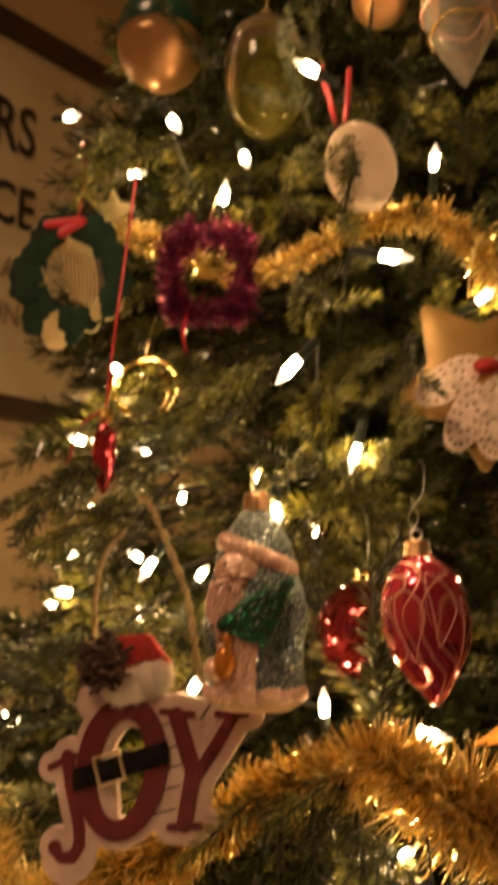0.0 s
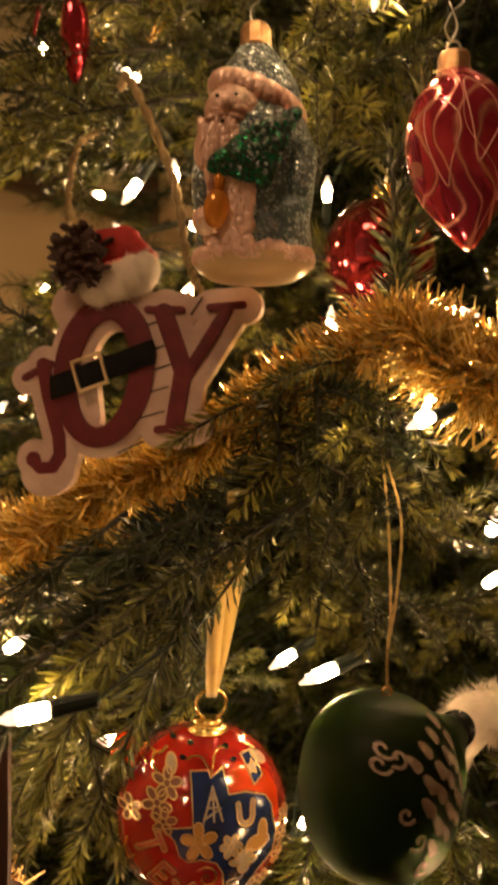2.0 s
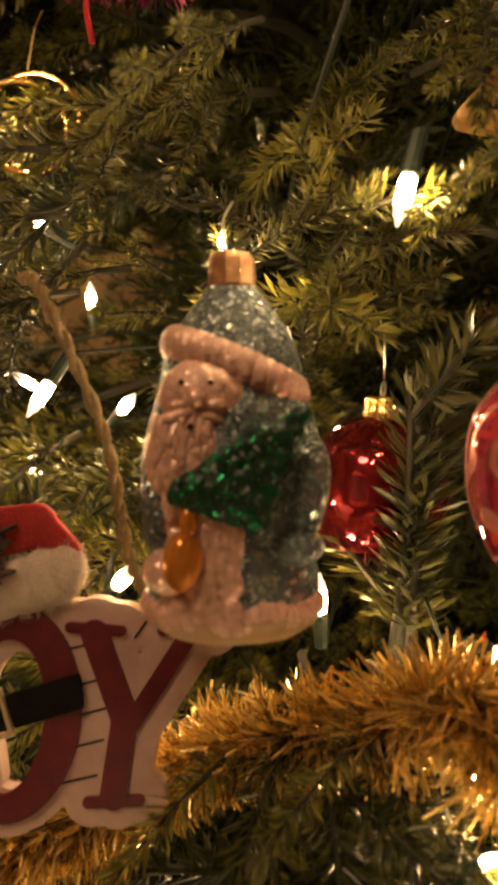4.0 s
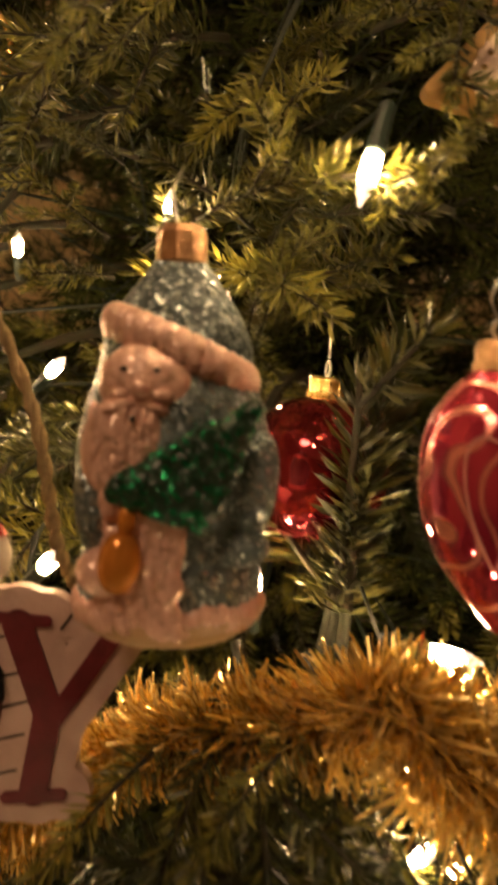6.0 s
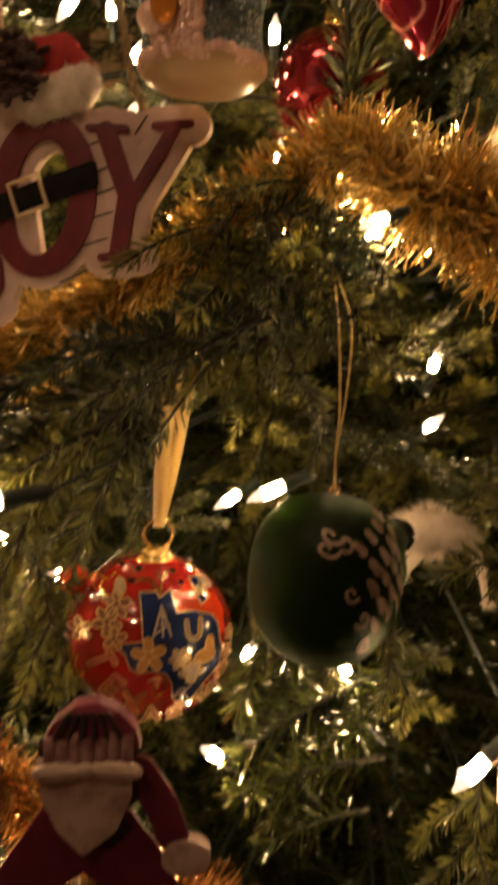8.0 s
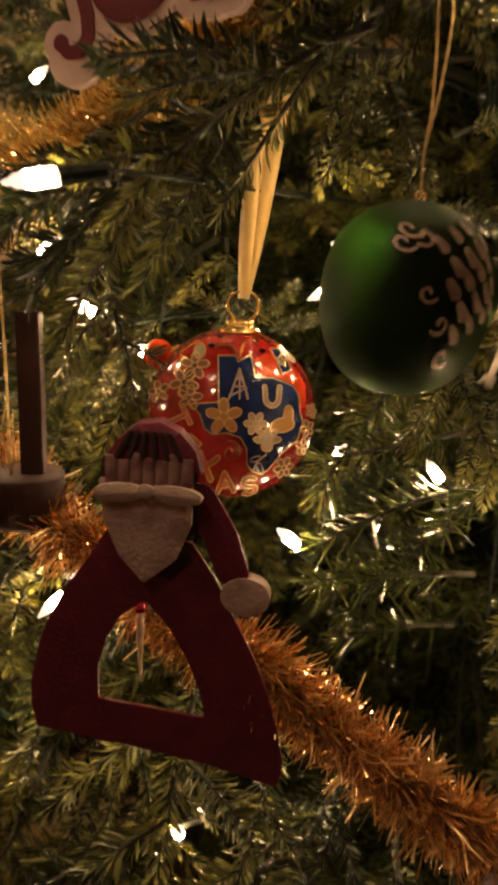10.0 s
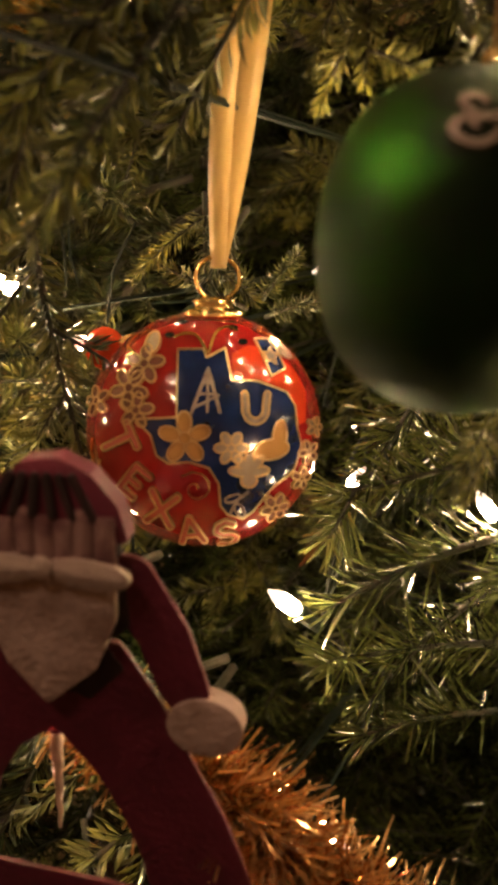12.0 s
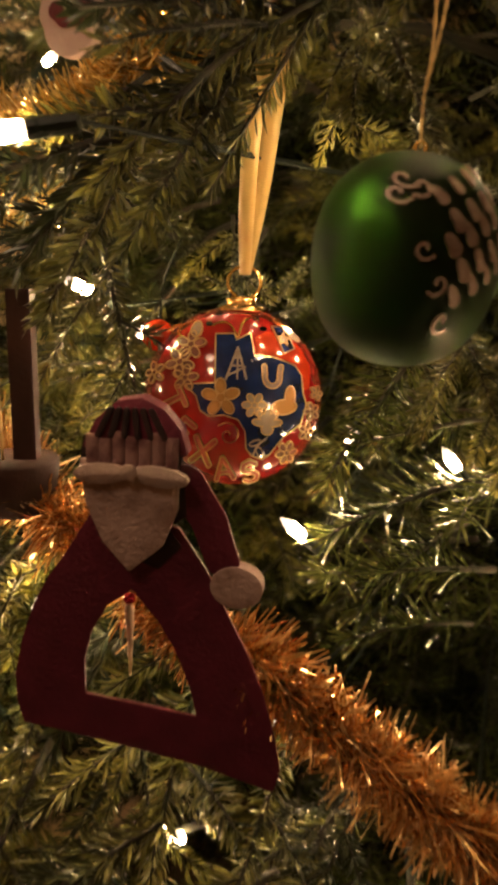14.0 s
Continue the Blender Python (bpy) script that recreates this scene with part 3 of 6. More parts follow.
HEROES = [  # root, tip, kind, roll: the branches that stand out
    ((0.055, 0.375, 1.172), (-0.105, 0.352, 1.118), 2, 0.1), ((0.03, 0.37, 1.155), (-0.085, 0.335, 1.088), 0, -0.3), ((-0.004, 0.37, 1.14), (-0.036, 0.338, 1.094), 5, 0.5),
    ((-0.05, 0.40, 1.139), (-0.115, 0.37, 1.09), 1, 0.3), ((0.028, 0.385, 1.152), (0.030, 0.352, 1.108), 1, 0.7), ((0.035, 0.375, 1.152), (0.054, 0.345, 1.10), 3, -0.4),
    ((0.045, 0.38, 1.19), (0.012, 0.35, 1.145), 4, 0.2), ((0.05, 0.37, 1.185), (0.052, 0.33, 1.14), 3, 0.3),
    ((0.070, 0.432, 1.202), (0.0735, 0.402, 1.310), 6, 1.4), ((0.073, 0.430, 1.198), (0.070, 0.404, 1.302), 6, 0.3), ((0.068, 0.435, 1.198), (0.0755, 0.405, 1.300), 5, -0.8), ((-0.012, 0.44, 1.082), (-0.040, 0.425, 1.036), 5, 0.5), ((-0.03, 0.45, 1.088), (-0.024, 0.428, 1.04), 3, 0.2), ((0.034, 0.435, 1.292), (0.046, 0.412, 1.343), 1, 0.5), ((0.030, 0.44, 1.30), (0.015, 0.425, 1.345), 5, -0.4),
    ((0.068, 0.365, 1.046), (0.088, 0.335, 1.006), 3, 0.9), ((0.115, 0.335, 0.992), (0.089, 0.305, 0.909), 2, 0.6), ((0.133, 0.345, 0.985), (0.126, 0.312, 0.905), 0, -0.5),
    ((-0.03, 0.45, 1.372), (-0.138, 0.43, 1.35), 0, 0.2), ((-0.04, 0.44, 1.352), (-0.083, 0.412, 1.293), 1, -0.5), ((-0.061, 0.46, 1.054), (-0.104, 0.42, 1.0), 4, 0.2),
    ((0.065, 0.39, 1.542), (0.056, 0.366, 1.467), 3, 1.5),
    ((-0.025, 0.45, 1.345), (-0.125, 0.435, 1.335), 2, -0.2), ((-0.075, 0.40, 1.075), (-0.046, 0.362, 1.005), 4, 0.4),
    ((0.0, 0.44, 1.335), (0.042, 0.395, 1.365), 4, 0.2), ((-0.06, 0.39, 0.865), (-0.03, 0.345, 0.815), 0, 0.4), ((0.05, 0.38, 0.862), (0.028, 0.33, 0.822), 4, -0.4),
    ((0.10, 0.40, 1.37), (0.06, 0.362, 1.352), 4, 0.4), ((0.15, 0.42, 1.27), (0.125, 0.39, 1.255), 5, 0.0), ((0.03, 0.39, 1.45), (0.05, 0.335, 1.42), 1, 0.8),
    ((0.02, 0.40, 1.41), (-0.03, 0.37, 1.385), 0, 0.3), ((0.09, 0.40, 1.42), (0.075, 0.36, 1.375), 4, -0.3), ((-0.09, 0.50, 1.62), (-0.12, 0.47, 1.585), 1, 0.0),
    ((0.035, 0.350, 1.152), (-0.06, 0.325, 1.112), 0, 0.5), ((0.065, 0.355, 1.188), (0.042, 0.318, 1.153), 4, 0.3), ((0.06, 0.355, 1.182), (0.066, 0.318, 1.142), 1, -0.3),
    ((0.03, 0.40, 1.215), (0.036, 0.322, 1.162), 1, 0.4), ((0.05, 0.39, 1.215), (0.054, 0.318, 1.165), 4, -0.5), ((0.015, 0.41, 1.20), (0.018, 0.335, 1.155), 3, 0.2),
    ((0.068, 0.366, 1.050), (0.086, 0.328, 1.012), 4, 0.2),
    ((0.06, 0.43, 1.10), (0.13, 0.385, 1.10), 2, 0.2), ((0.07, 0.42, 1.13), (0.12, 0.39, 1.15), 1, 0.6), ((-0.085, 0.38, 0.90), (-0.11, 0.345, 0.85), 4, 0.3)]
HEROES += [((-0.042, 0.435, 1.334), (-0.112, 0.40, 1.317), 1, 0.2), ((-0.045, 0.435, 1.36), (-0.128, 0.41, 1.352), 0, -0.2), ((-0.05, 0.43, 1.38), (-0.104, 0.41, 1.378), 5, 0.3),
           ((-0.095, 0.44, 1.222), (-0.128, 0.415, 1.243), 6, 0.2), ((-0.04, 0.46, 1.58), (-0.10, 0.41, 1.537), 1, 0.2), ((-0.03, 0.45, 1.60), (-0.085, 0.42, 1.585), 3, -0.3),
           ((0.04, 0.43, 1.57), (0.022, 0.385, 1.60), 5, 0.5), ((0.03, 0.43, 1.55), (0.040, 0.375, 1.515), 4, 0.9), ((0.05, 0.42, 1.60), (0.030, 0.39, 1.64), 3, 0.4), ((-0.02, 0.45, 1.62), (-0.045, 0.41, 1.645), 5, -0.4),
           ((0.095, 0.425, 0.978), (0.024, 0.392, 0.972), 7, 0.2), ((0.098, 0.425, 0.935), (0.028, 0.395, 0.945), 8, 0.5), ((0.088, 0.425, 1.004), (0.026, 0.395, 0.994), 8, -0.4),
           ((0.085, 0.43, 0.955), (0.032, 0.40, 0.932), 7, 0.9), ((0.06, 0.43, 1.035), (0.022, 0.395, 0.985), 7, -0.2), ((0.09, 0.42, 0.91), (0.04, 0.395, 0.92), 7, 0.0), ((0.13, 0.43, 0.99), (0.075, 0.395, 0.975), 8, 0.3),
           ((-0.018, 0.475, 1.045), (-0.046, 0.44, 1.064), 6, 0.2), ((-0.015, 0.475, 1.05), (-0.030, 0.438, 1.074), 6, 0.8), ((-0.012, 0.475, 1.048), (0.004, 0.438, 1.068), 6, 0.4), ((-0.010, 0.475, 1.042), (0.016, 0.44, 1.054), 6, -0.4),
           ((-0.011, 0.47, 1.345), (-0.037, 0.44, 1.357), 3, 0.2), ((-0.009, 0.47, 1.33), (-0.036, 0.44, 1.332), 5, 0.4), ((-0.006, 0.46, 1.369), (-0.025, 0.43, 1.374), 1, -0.3),
           ((0.09, 0.43, 1.27), (0.122, 0.375, 1.268), 3, 0.3), ((0.11, 0.42, 1.24), (0.142, 0.385, 1.252), 5, -0.2)]
for a, b, k, roll in HEROES:
    d = Vector(b) - Vector(a)
    add_branch(k, spray_pose(a, d, roll, d.length / SPRAYS[k][0]))
SPOTS = []
pick = random.Random(5)
tries = 0
while len(SPOTS) < 430 and tries < 60000:
    tries += 1
    z = pick.uniform(0.72, 1.82)
    phi = radians(pick.gauss(-105, 52))
    depth = pick.choice((-0.03, -0.02, -0.01, 0.0, 0.01, 0.03))
    r = tree_radius(z) + pick.uniform(-0.03, 0.025) - depth
    out = Vector((math.cos(phi), math.sin(phi), 0))
    k = pick.randrange(6)
    way = (out + Vector((0, 0, pick.uniform(-0.55, 0.35))) + Vector((-out.y, out.x, 0)) * pick.uniform(-0.7, 0.7)).normalized()
    tip = AXIS + out * r + Vector((0, 0, z))
    ln = SPRAYS[k][0]
    base = tip - way * ln
    flat = Vector((0, 0, 1)).cross(way).normalized()
    probes = [base + way * ln * 0.35, base + way * ln * 0.6, base + way * ln * 0.8, tip, base + way * ln * 0.6 + flat * 0.03,
              base + way * ln * 0.6 - flat * 0.03, base + way * ln * 0.85 + flat * 0.015, base + way * ln * 0.85 - flat * 0.015]
    if is_free(probes):
        SPOTS.append((k, base, way, pick.uniform(-0.5, 0.5), pick.uniform(0.85, 1.1)))
for k in range(1150):
    z = pick.uniform(0.62, 1.95) if k < 700 else pick.uniform(0.35, 1.15)
    phi = radians(pick.uniform(-180, 180))
    out = Vector((math.cos(phi), math.sin(phi), 0))
    way = (out + Vector((0, 0, pick.uniform(-0.5, 0.5))) + Vector((-out.y, out.x, 0)) * pick.uniform(-1.0, 1.0)).normalized()
    front = -160 < math.degrees(phi) < -20
    base = AXIS + out * (tree_radius(z) * (pick.uniform(0.0, 0.5) if front else pick.uniform(0.2, 0.95))) + Vector((0, 0, z)) - way * 0.1
    if is_free([base, base + way * 0.08, base + way * 0.16], 0.01):
        SPOTS.append((pick.randrange(6), base, way, pick.uniform(-0.8, 0.8), 1.15))
for k in range(240):
    z = pick.uniform(0.7, 1.32)
    phi = radians(pick.uniform(150, 228) if k % 2 else pick.uniform(-50, 20))
    out = Vector((math.cos(phi), math.sin(phi), 0))
    way = (out + Vector((0, 0, pick.uniform(-0.4, 0.4))) + Vector((-out.y, out.x, 0)) * pick.uniform(-0.8, 0.8)).normalized()
    base = AXIS + out * (tree_radius(z) * pick.uniform(0.4, 0.9)) + Vector((0, 0, z)) - way * 0.12
    if base.y > 0.48 and is_free([base, base + way * 0.08, base + way * 0.16], 0.01):
        SPOTS.append((pick.randrange(6), base, way, pick.uniform(-0.8, 0.8), 1.15))
SPOTS.sort(key=lambda s: (s[1] + s[2] * 0.1 - Vector((0.02, 0.08, 1.2))).length)
for k, base, way, roll, size in SPOTS[:255]:
    add_branch(k, spray_pose(base, way, roll, size))
rest_n, rest_b = [], []
for k, base, way, roll, size in SPOTS[255:]:
    m = np.array(spray_pose(base, way, roll, size))
    for src, store in ((FAR[k][0], rest_n), (FAR[k][1], rest_b)):
        store.append((src[0] @ m[:3, :3].T + m[:3, 3], src[1]))
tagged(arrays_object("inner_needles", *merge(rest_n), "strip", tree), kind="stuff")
tagged(arrays_object("inner_bark", *merge(rest_b), "stem", tree), kind="stuff")

# limbs from the trunk towards the camera
for k in range(9, 26):
    z = 0.75 + 1.0 * k / 26
    phi = radians(pick.uniform(-190, -20))
    out = Vector((math.cos(phi), math.sin(phi), 0))
    r = tree_radius(z) - 0.1
    pts = [AXIS + out * (r * t) + Vector((0, 0, z + 0.06 * t - 0.09 * t * t)) for t in (0.03, 0.3, 0.6, 0.85, 1.0)]
    mesh_object("limb", *tube(pts, [0.005, 0.0045, 0.004, 0.0032, 0.002], 6), "stem", tree)

# ---- lights on their cable ----
string = thing("light_string", "string of warm white mini lights on dark green cable", "string lights")


def bulb_pieces():
    """Socket and bulb along +z: a tapering faceted bulb, hot near the socket and paler at the tip."""
    socket = lathe([(0.0021, -0.017), (0.0032, -0.016), (0.0034, -0.004), (0.0037, -0.003), (0.0037, 0.0), (0.0028, 0.001)], 10)
    prof = [(0.0026, 0.0), (0.0031, 0.003), (0.0032, 0.0085), (0.003, 0.012), (0.0024, 0.0155), (0.0012, 0.0175), (0.0008, 0.0195), (0.0003, 0.020)]
    bulb = lathe(prof, 8)
    slots = [0 if i < 3 * 8 else 1 for i in range((len(prof) - 1) * 8)] + [0, 1]
    return socket, bulb, slots


SOCKET, BULB, BULB_SLOTS = bulb_pieces()
BULB_DATA = {}


def add_bulb(place, way, size=0.82):
    """A socket with its bulb; place is the bulb's middle and way points to its tip."""
    z = Vector(way).normalized()
    m = Matrix.Translation(place) @ z.to_track_quat("Z", "Y").to_matrix().to_4x4() @ Matrix.Scale(size, 4) @ Matrix.Translation((0, 0, -0.008))
    if "s" not in BULB_DATA:
        s = mesh_object("socket", *SOCKET, "socket", string, smooth=False)
        b = mesh_object("bulb", *BULB, ["hot", "tip"], s, "glowing warm white bulb", slots=BULB_SLOTS)
        BULB_DATA["s"], BULB_DATA["b"] = s.data, b.data
    else:
        s, b = new("socket", BULB_DATA["s"]), new("bulb", BULB_DATA["b"])
        s.parent, b.parent = string, s
        b["label"] = "glowing warm white bulb"
    s.matrix_basis = m
    return m @ Vector((0, 0, -0.017))


# some bulbs are hidden in needles and tinsel, added to brighten dim spots
BULBS = [
    ((-0.034, 0.364, 1.527), (0.3, -0.3, -0.6)), ((0.001, 0.414, 1.537), (0.2, -0.4, -0.8)), ((0.038, 0.378, 1.569), (-0.8, -0.3, 0.3)),
    ((0.116, 0.429, 1.542), (0.0, -0.5, 0.8)), ((0.071, 0.326, 1.431), (0.9, -0.1, -0.2)), ((0.024, 0.318, 1.377), (-0.6, -0.2, -0.7)),
    ((0.056, 0.374, 1.349), (-0.25, -0.1, -0.9)), ((-0.083, 0.501, 1.583), (0.9, -0.3, -0.1)), ((0.0853, 0.371, 1.2205), (0.9, -0.3, -0.15)),
    ((0.041, 0.430, 1.225), (-0.05, -0.2, 0.9)), ((-0.026, 0.415, 1.237), (0.3, -0.5, 0.4)), ((-0.179, 0.578, 1.192), (0.7, -0.3, 0.4)),
    ((-0.076, 0.521, 1.27), (0, -0.2, 0.9)), ((-0.059, 0.452, 1.298), (-0.5, -0.2, -0.8)), ((-0.158, 0.619, 1.284), (-0.8, -0.3, 0.2)),
    ((0.033, 0.349, 1.0855), (-0.85, -0.3, -0.3)), ((0.012, 0.386, 0.96), (-0.5, -0.5, 0.6)), ((0.109, 0.402, 1.135), (0.05, -0.5, 0.7)),
    ((0.098, 0.301, 1.002), (-0.75, -0.2, -0.6)), ((-0.051, 0.279, 1.095), (-0.9, -0.25, -0.15)), ((0.0611, 0.3055, 1.1767), (-0.7, -0.4, -0.3)),
    ((0.068, 0.345, 1.180), (0.5, -0.5, 0.5)), ((-0.085, 0.36, 0.9325), (-0.6, -0.3, -0.6)), ((0.019, 0.439, 1.064), (-0.6, -0.4, -0.3)),
    ((-0.0585, 0.405, 1.036), (-0.4, -0.6, 0.2)), ((-0.06, 0.60, 1.36), (0, -0.4, 0.8)), ((0.045, 0.549, 1.328), (0, -0.4, 0.8)),
    ((0.007, 0.41, 1.345), (0.1, -0.3, 0.9)), ((0.017, 0.43, 1.327), (0.1, -0.3, -0.9)), ((0.147, 0.45, 1.462), (0.6, -0.5, 0.3)),
    ((0.158, 0.44, 1.468), (-0.5, -0.5, 0.3)), ((-0.015, 0.46, 1.541), (0.1, -0.5, 0.6)), ((-0.032, 0.50, 1.296), (0.3, -0.5, 0.3)),
    ((-0.132, 0.50, 1.631), (0.8, -0.4, -0.2)), ((-0.067, 0.48, 1.371), (-0.6, -0.4, 0.3)), ((-0.092, 0.50, 1.434), (0.4, -0.5, -0.5)),
    ((-0.19, 0.50, 1.165), (0.5, -0.3, 0.5)), ((-0.10, 0.40, 1.08), (0.6, -0.3, 0.4)), ((0.075, 0.42, 0.985), (-0.4, -0.4, 0.6)),
    ((0.03, 0.44, 0.985), (0.3, -0.4, 0.6)), ((-0.055, 0.44, 0.985), (0.3, -0.5, 0.5)), ((0.13, 0.40, 0.94), (-0.3, -0.5, 0.6)),
    ((-0.032, 0.37, 0.817), (0.1, -0.5, 0.7)), ((-0.085, 0.40, 1.055), (-0.5, -0.4, 0.3)), ((-0.13, 0.37, 1.02), (-0.5, -0.4, 0.3)), ((-0.12, 0.36, 0.88), (-0.3, -0.4, 0.6)), ((0.10, 0.36, 0.80), (0.2, -0.5, 0.6)), ((0.0, 0.42, 0.845), (0.2, -0.5, 0.5)), ((-0.09, 0.40, 0.925), (-0.3, -0.5, 0.4)), ((0.16, 0.37, 0.90), (0.3, -0.5, 0.4)), ((-0.16, 0.45, 1.22), (-0.4, -0.5, 0.5)), ((-0.091, 0.573, 1.311), (-0.4, -0.5, 0.3)), ((-0.11, 0.47, 1.38), (-0.5, -0.5, 0.2)), ((0.03, 0.40, 0.86), (0.5, -0.4, 0.4)), ((0.125, 0.46, 1.10), (0.4, -0.5, 0.5)),
    ((0.18, 0.40, 1.20), (0.5, -0.4, 0.5)), ((0.17, 0.42, 1.32), (0.3, -0.5, 0.6)), ((0.08, 0.36, 1.63), (0.2, -0.5, 0.6)),
    ((-0.06, 0.43, 1.70), (-0.4, -0.5, 0.4)), ((0.19, 0.40, 1.55), (0.4, -0.5, -0.4)), ((0.2, 0.38, 1.05), (0.4, -0.5, -0.4)), ((-0.025, 0.45, 1.022), (0.2, -0.5, 0.5)), ((0.078, 0.374, 1.187), (0.3, -0.5, 0.3)), ((0.118, 0.378, 1.180), (0.3, -0.5, 0.4)),
]
ends = [add_bulb(p, w, 0.38 if p[1] == 0.345 or p[2] == 1.345 else 0.55 if 0.3 < p[1] < 0.36 and 1.15 < p[2] < 1.2 else 0.78) for p, w in BULBS]
# bulbs round the rest of the tree, added out of view for general light
for k in range(40):
    z = 0.72 + 1.1 * k / 40
    phi = radians((-30 + 137.5 * k) % 150 - 40) if k % 2 else radians(-165 - (61 * k) % 60)
    r = tree_radius(z) - 0.03
    p = AXIS + Vector((math.cos(phi) * r, math.sin(phi) * r, z))
    ends.append(add_bulb(p, (math.cos(phi), math.sin(phi), 0.3)))
order, left = [0], set(range(1, len(ends)))
while left:
    k = min(left, key=lambda i: (ends[i] - ends[order[-1]]).length)
    order.append(k)
    left.remove(k)


def deeper(p, d):
    """p drawn in towards the trunk, to d metres under the tree's outline."""
    c = AXIS + Vector((0, 0, p.z))
    if p.y < 0.5:
        return Vector((p.x + 0.01, max(p.y + 0.08, c.y - tree_radius(p.z) + d), p.z + 0.015))
    way = p - c
    return c + way.normalized() * min(way.length, max(0.06, tree_radius(p.z) - d))


loops = []
for a, b in zip(order, order[1:]):
    pa, pb = ends[a], ends[b]
    mid = (pa + pb) / 2
    sag = Vector((0, 0, -0.03))
    loops += [pa, deeper(pa.lerp(mid, 0.06), 0.12), deeper(mid, 0.18) + sag, deeper(pb.lerp(mid, 0.06), 0.12)]
loops.append(ends[order[-1]])
for i, q in enumerate(loops):
    if i % 4:
        for _ in range(5):
            if is_free([q], 0.01):
                break
            q = q + (AXIS + Vector((0, 0, q.z)) - q).normalized() * 0.03
        loops[i] = q
mesh_object("cable", *tube(spline(loops, 4), 0.0007, 5), "cable", string)

# ---- tinsel garlands ----


def garland(name, path, radii, count, strand, label, foil="gold_strand"):
    """A tinsel garland: a twisted core with thin foil strands all round it."""
    g = thing(name, label, "tinsel garland", "tinsel garlands on the tree")
    pts = spline(path, 10)
    mesh_object("core", *tube(pts, 0.0016, 6), "core", g)
    p = np.array([tuple(q) for q in pts])
    seg = np.linalg.norm(np.diff(p, axis=0), axis=1)
    along = np.concatenate([[0], np.cumsum(seg)])
    s = rng.random(count) * along[-1]
    base = np.stack([np.interp(s, along, p[:, k]) for k in range(3)], 1)
    i = np.clip(np.searchsorted(along, s) - 1, 0, len(seg) - 1)
    axis = (np.diff(p, axis=0) / seg[:, None])[i]
    rad = np.interp(s, np.linspace(0, along[-1], len(radii)), radii)
    v = rng.normal(size=(count, 3))
    v -= axis * (v * axis).sum(1)[:, None]
    v /= np.linalg.norm(v, axis=1)[:, None]
    v += axis * rng.normal(0, 0.55, (count, 1)) + rng.normal(0, 0.2, (count, 3))
    v /= np.linalg.norm(v, axis=1)[:, None]
    clump = 0.72 + 0.28 * np.sin(s * 210 + 5 * np.sin(s * 61)) * np.sin(3.0 * np.arctan2(v[:, 2], v[:, 0]) + s * 90)
    ln = (rad * clump * (0.6 + 0.6 * rng.random(count)))[:, None]
    w = np.cross(v, rng.normal(size=(count, 3)))
    w /= np.linalg.norm(w, axis=1)[:, None]
    wd = strand * (0.7 + 0.6 * rng.random(count))[:, None]
    bow = np.cross(v, w) * ln * rng.normal(0, 0.12, (count, 1))
    mid = base + v * ln * 0.55 + bow
    tip = base + v * ln
    verts = np.stack([base - w * wd / 2, base + w * wd / 2, mid + w * wd / 2, mid - w * wd / 2, tip + w * wd / 3, tip - w * wd / 3], 1).reshape(-1, 3)
    o = np.arange(count)[:, None, None] * 6
    f = (np.array([[0, 1, 2], [0, 2, 3], [3, 2, 4], [3, 4, 5]])[None] + o).reshape(-1, 3)
    tagged(arrays_object("foil_fringe", verts, f, foil, g), kind="stuff")
    return g


garland("tinsel_garland", [(-0.20, 0.55, 1.13), (-0.147, 0.46, 1.112), (-0.109, 0.44, 1.118), (-0.063, 0.425, 1.147), (-0.021, 0.413, 1.166), (0.003, 0.402, 1.184),
                           (0.022, 0.388, 1.193), (0.045, 0.372, 1.202), (0.064, 0.360, 1.212), (0.08, 0.357, 1.199), (0.104, 0.352, 1.190), (0.135, 0.358, 1.178),
                           (0.175, 0.386, 1.184), (0.24, 0.42, 1.19)],
        [0.042, 0.042, 0.036, 0.028, 0.024, 0.020, 0.021, 0.030, 0.040, 0.044, 0.045], 30000, 0.001, "bushy gold foil tinsel garland draped over the branches")
garland("tinsel_garland", [(-0.18, 0.46, 0.99), (-0.0894, 0.3663, 0.9677), (-0.0664, 0.3615, 0.959), (-0.0357, 0.349, 0.9379), (0.0042, 0.3331, 0.9292), (0.032, 0.3322, 0.9079),
                           (0.0606, 0.3284, 0.8903), (0.0902, 0.3238, 0.8737), (0.1208, 0.3238, 0.8626), (0.19, 0.37, 0.835)],
        [0.026, 0.026, 0.022, 0.02, 0.022, 0.025, 0.026, 0.026], 17000, 0.0008, "copper gold foil tinsel garland on the lower branches", "copper_strand")
garland("tinsel_garland", [(-0.16, 0.60, 1.58), (-0.078, 0.50, 1.533), (-0.02, 0.51, 1.51), (0.016, 0.455, 1.484), (0.042, 0.43, 1.486), (0.081, 0.415, 1.497), (0.122, 0.42, 1.494), (0.149, 0.43, 1.469), (0.2, 0.45, 1.45)],
        [0.016, 0.016, 0.018, 0.017, 0.014, 0.015, 0.019, 0.02], 9000, 0.00075, "gold foil tinsel garland across the upper branches")

# ---- ornaments ----


def loop_cord(parent, points, radius, mat, name="cord", label=""):
    return mesh_object(name, *tube(spline(points, 6), radius, 6), mat, parent, label, smooth=True)


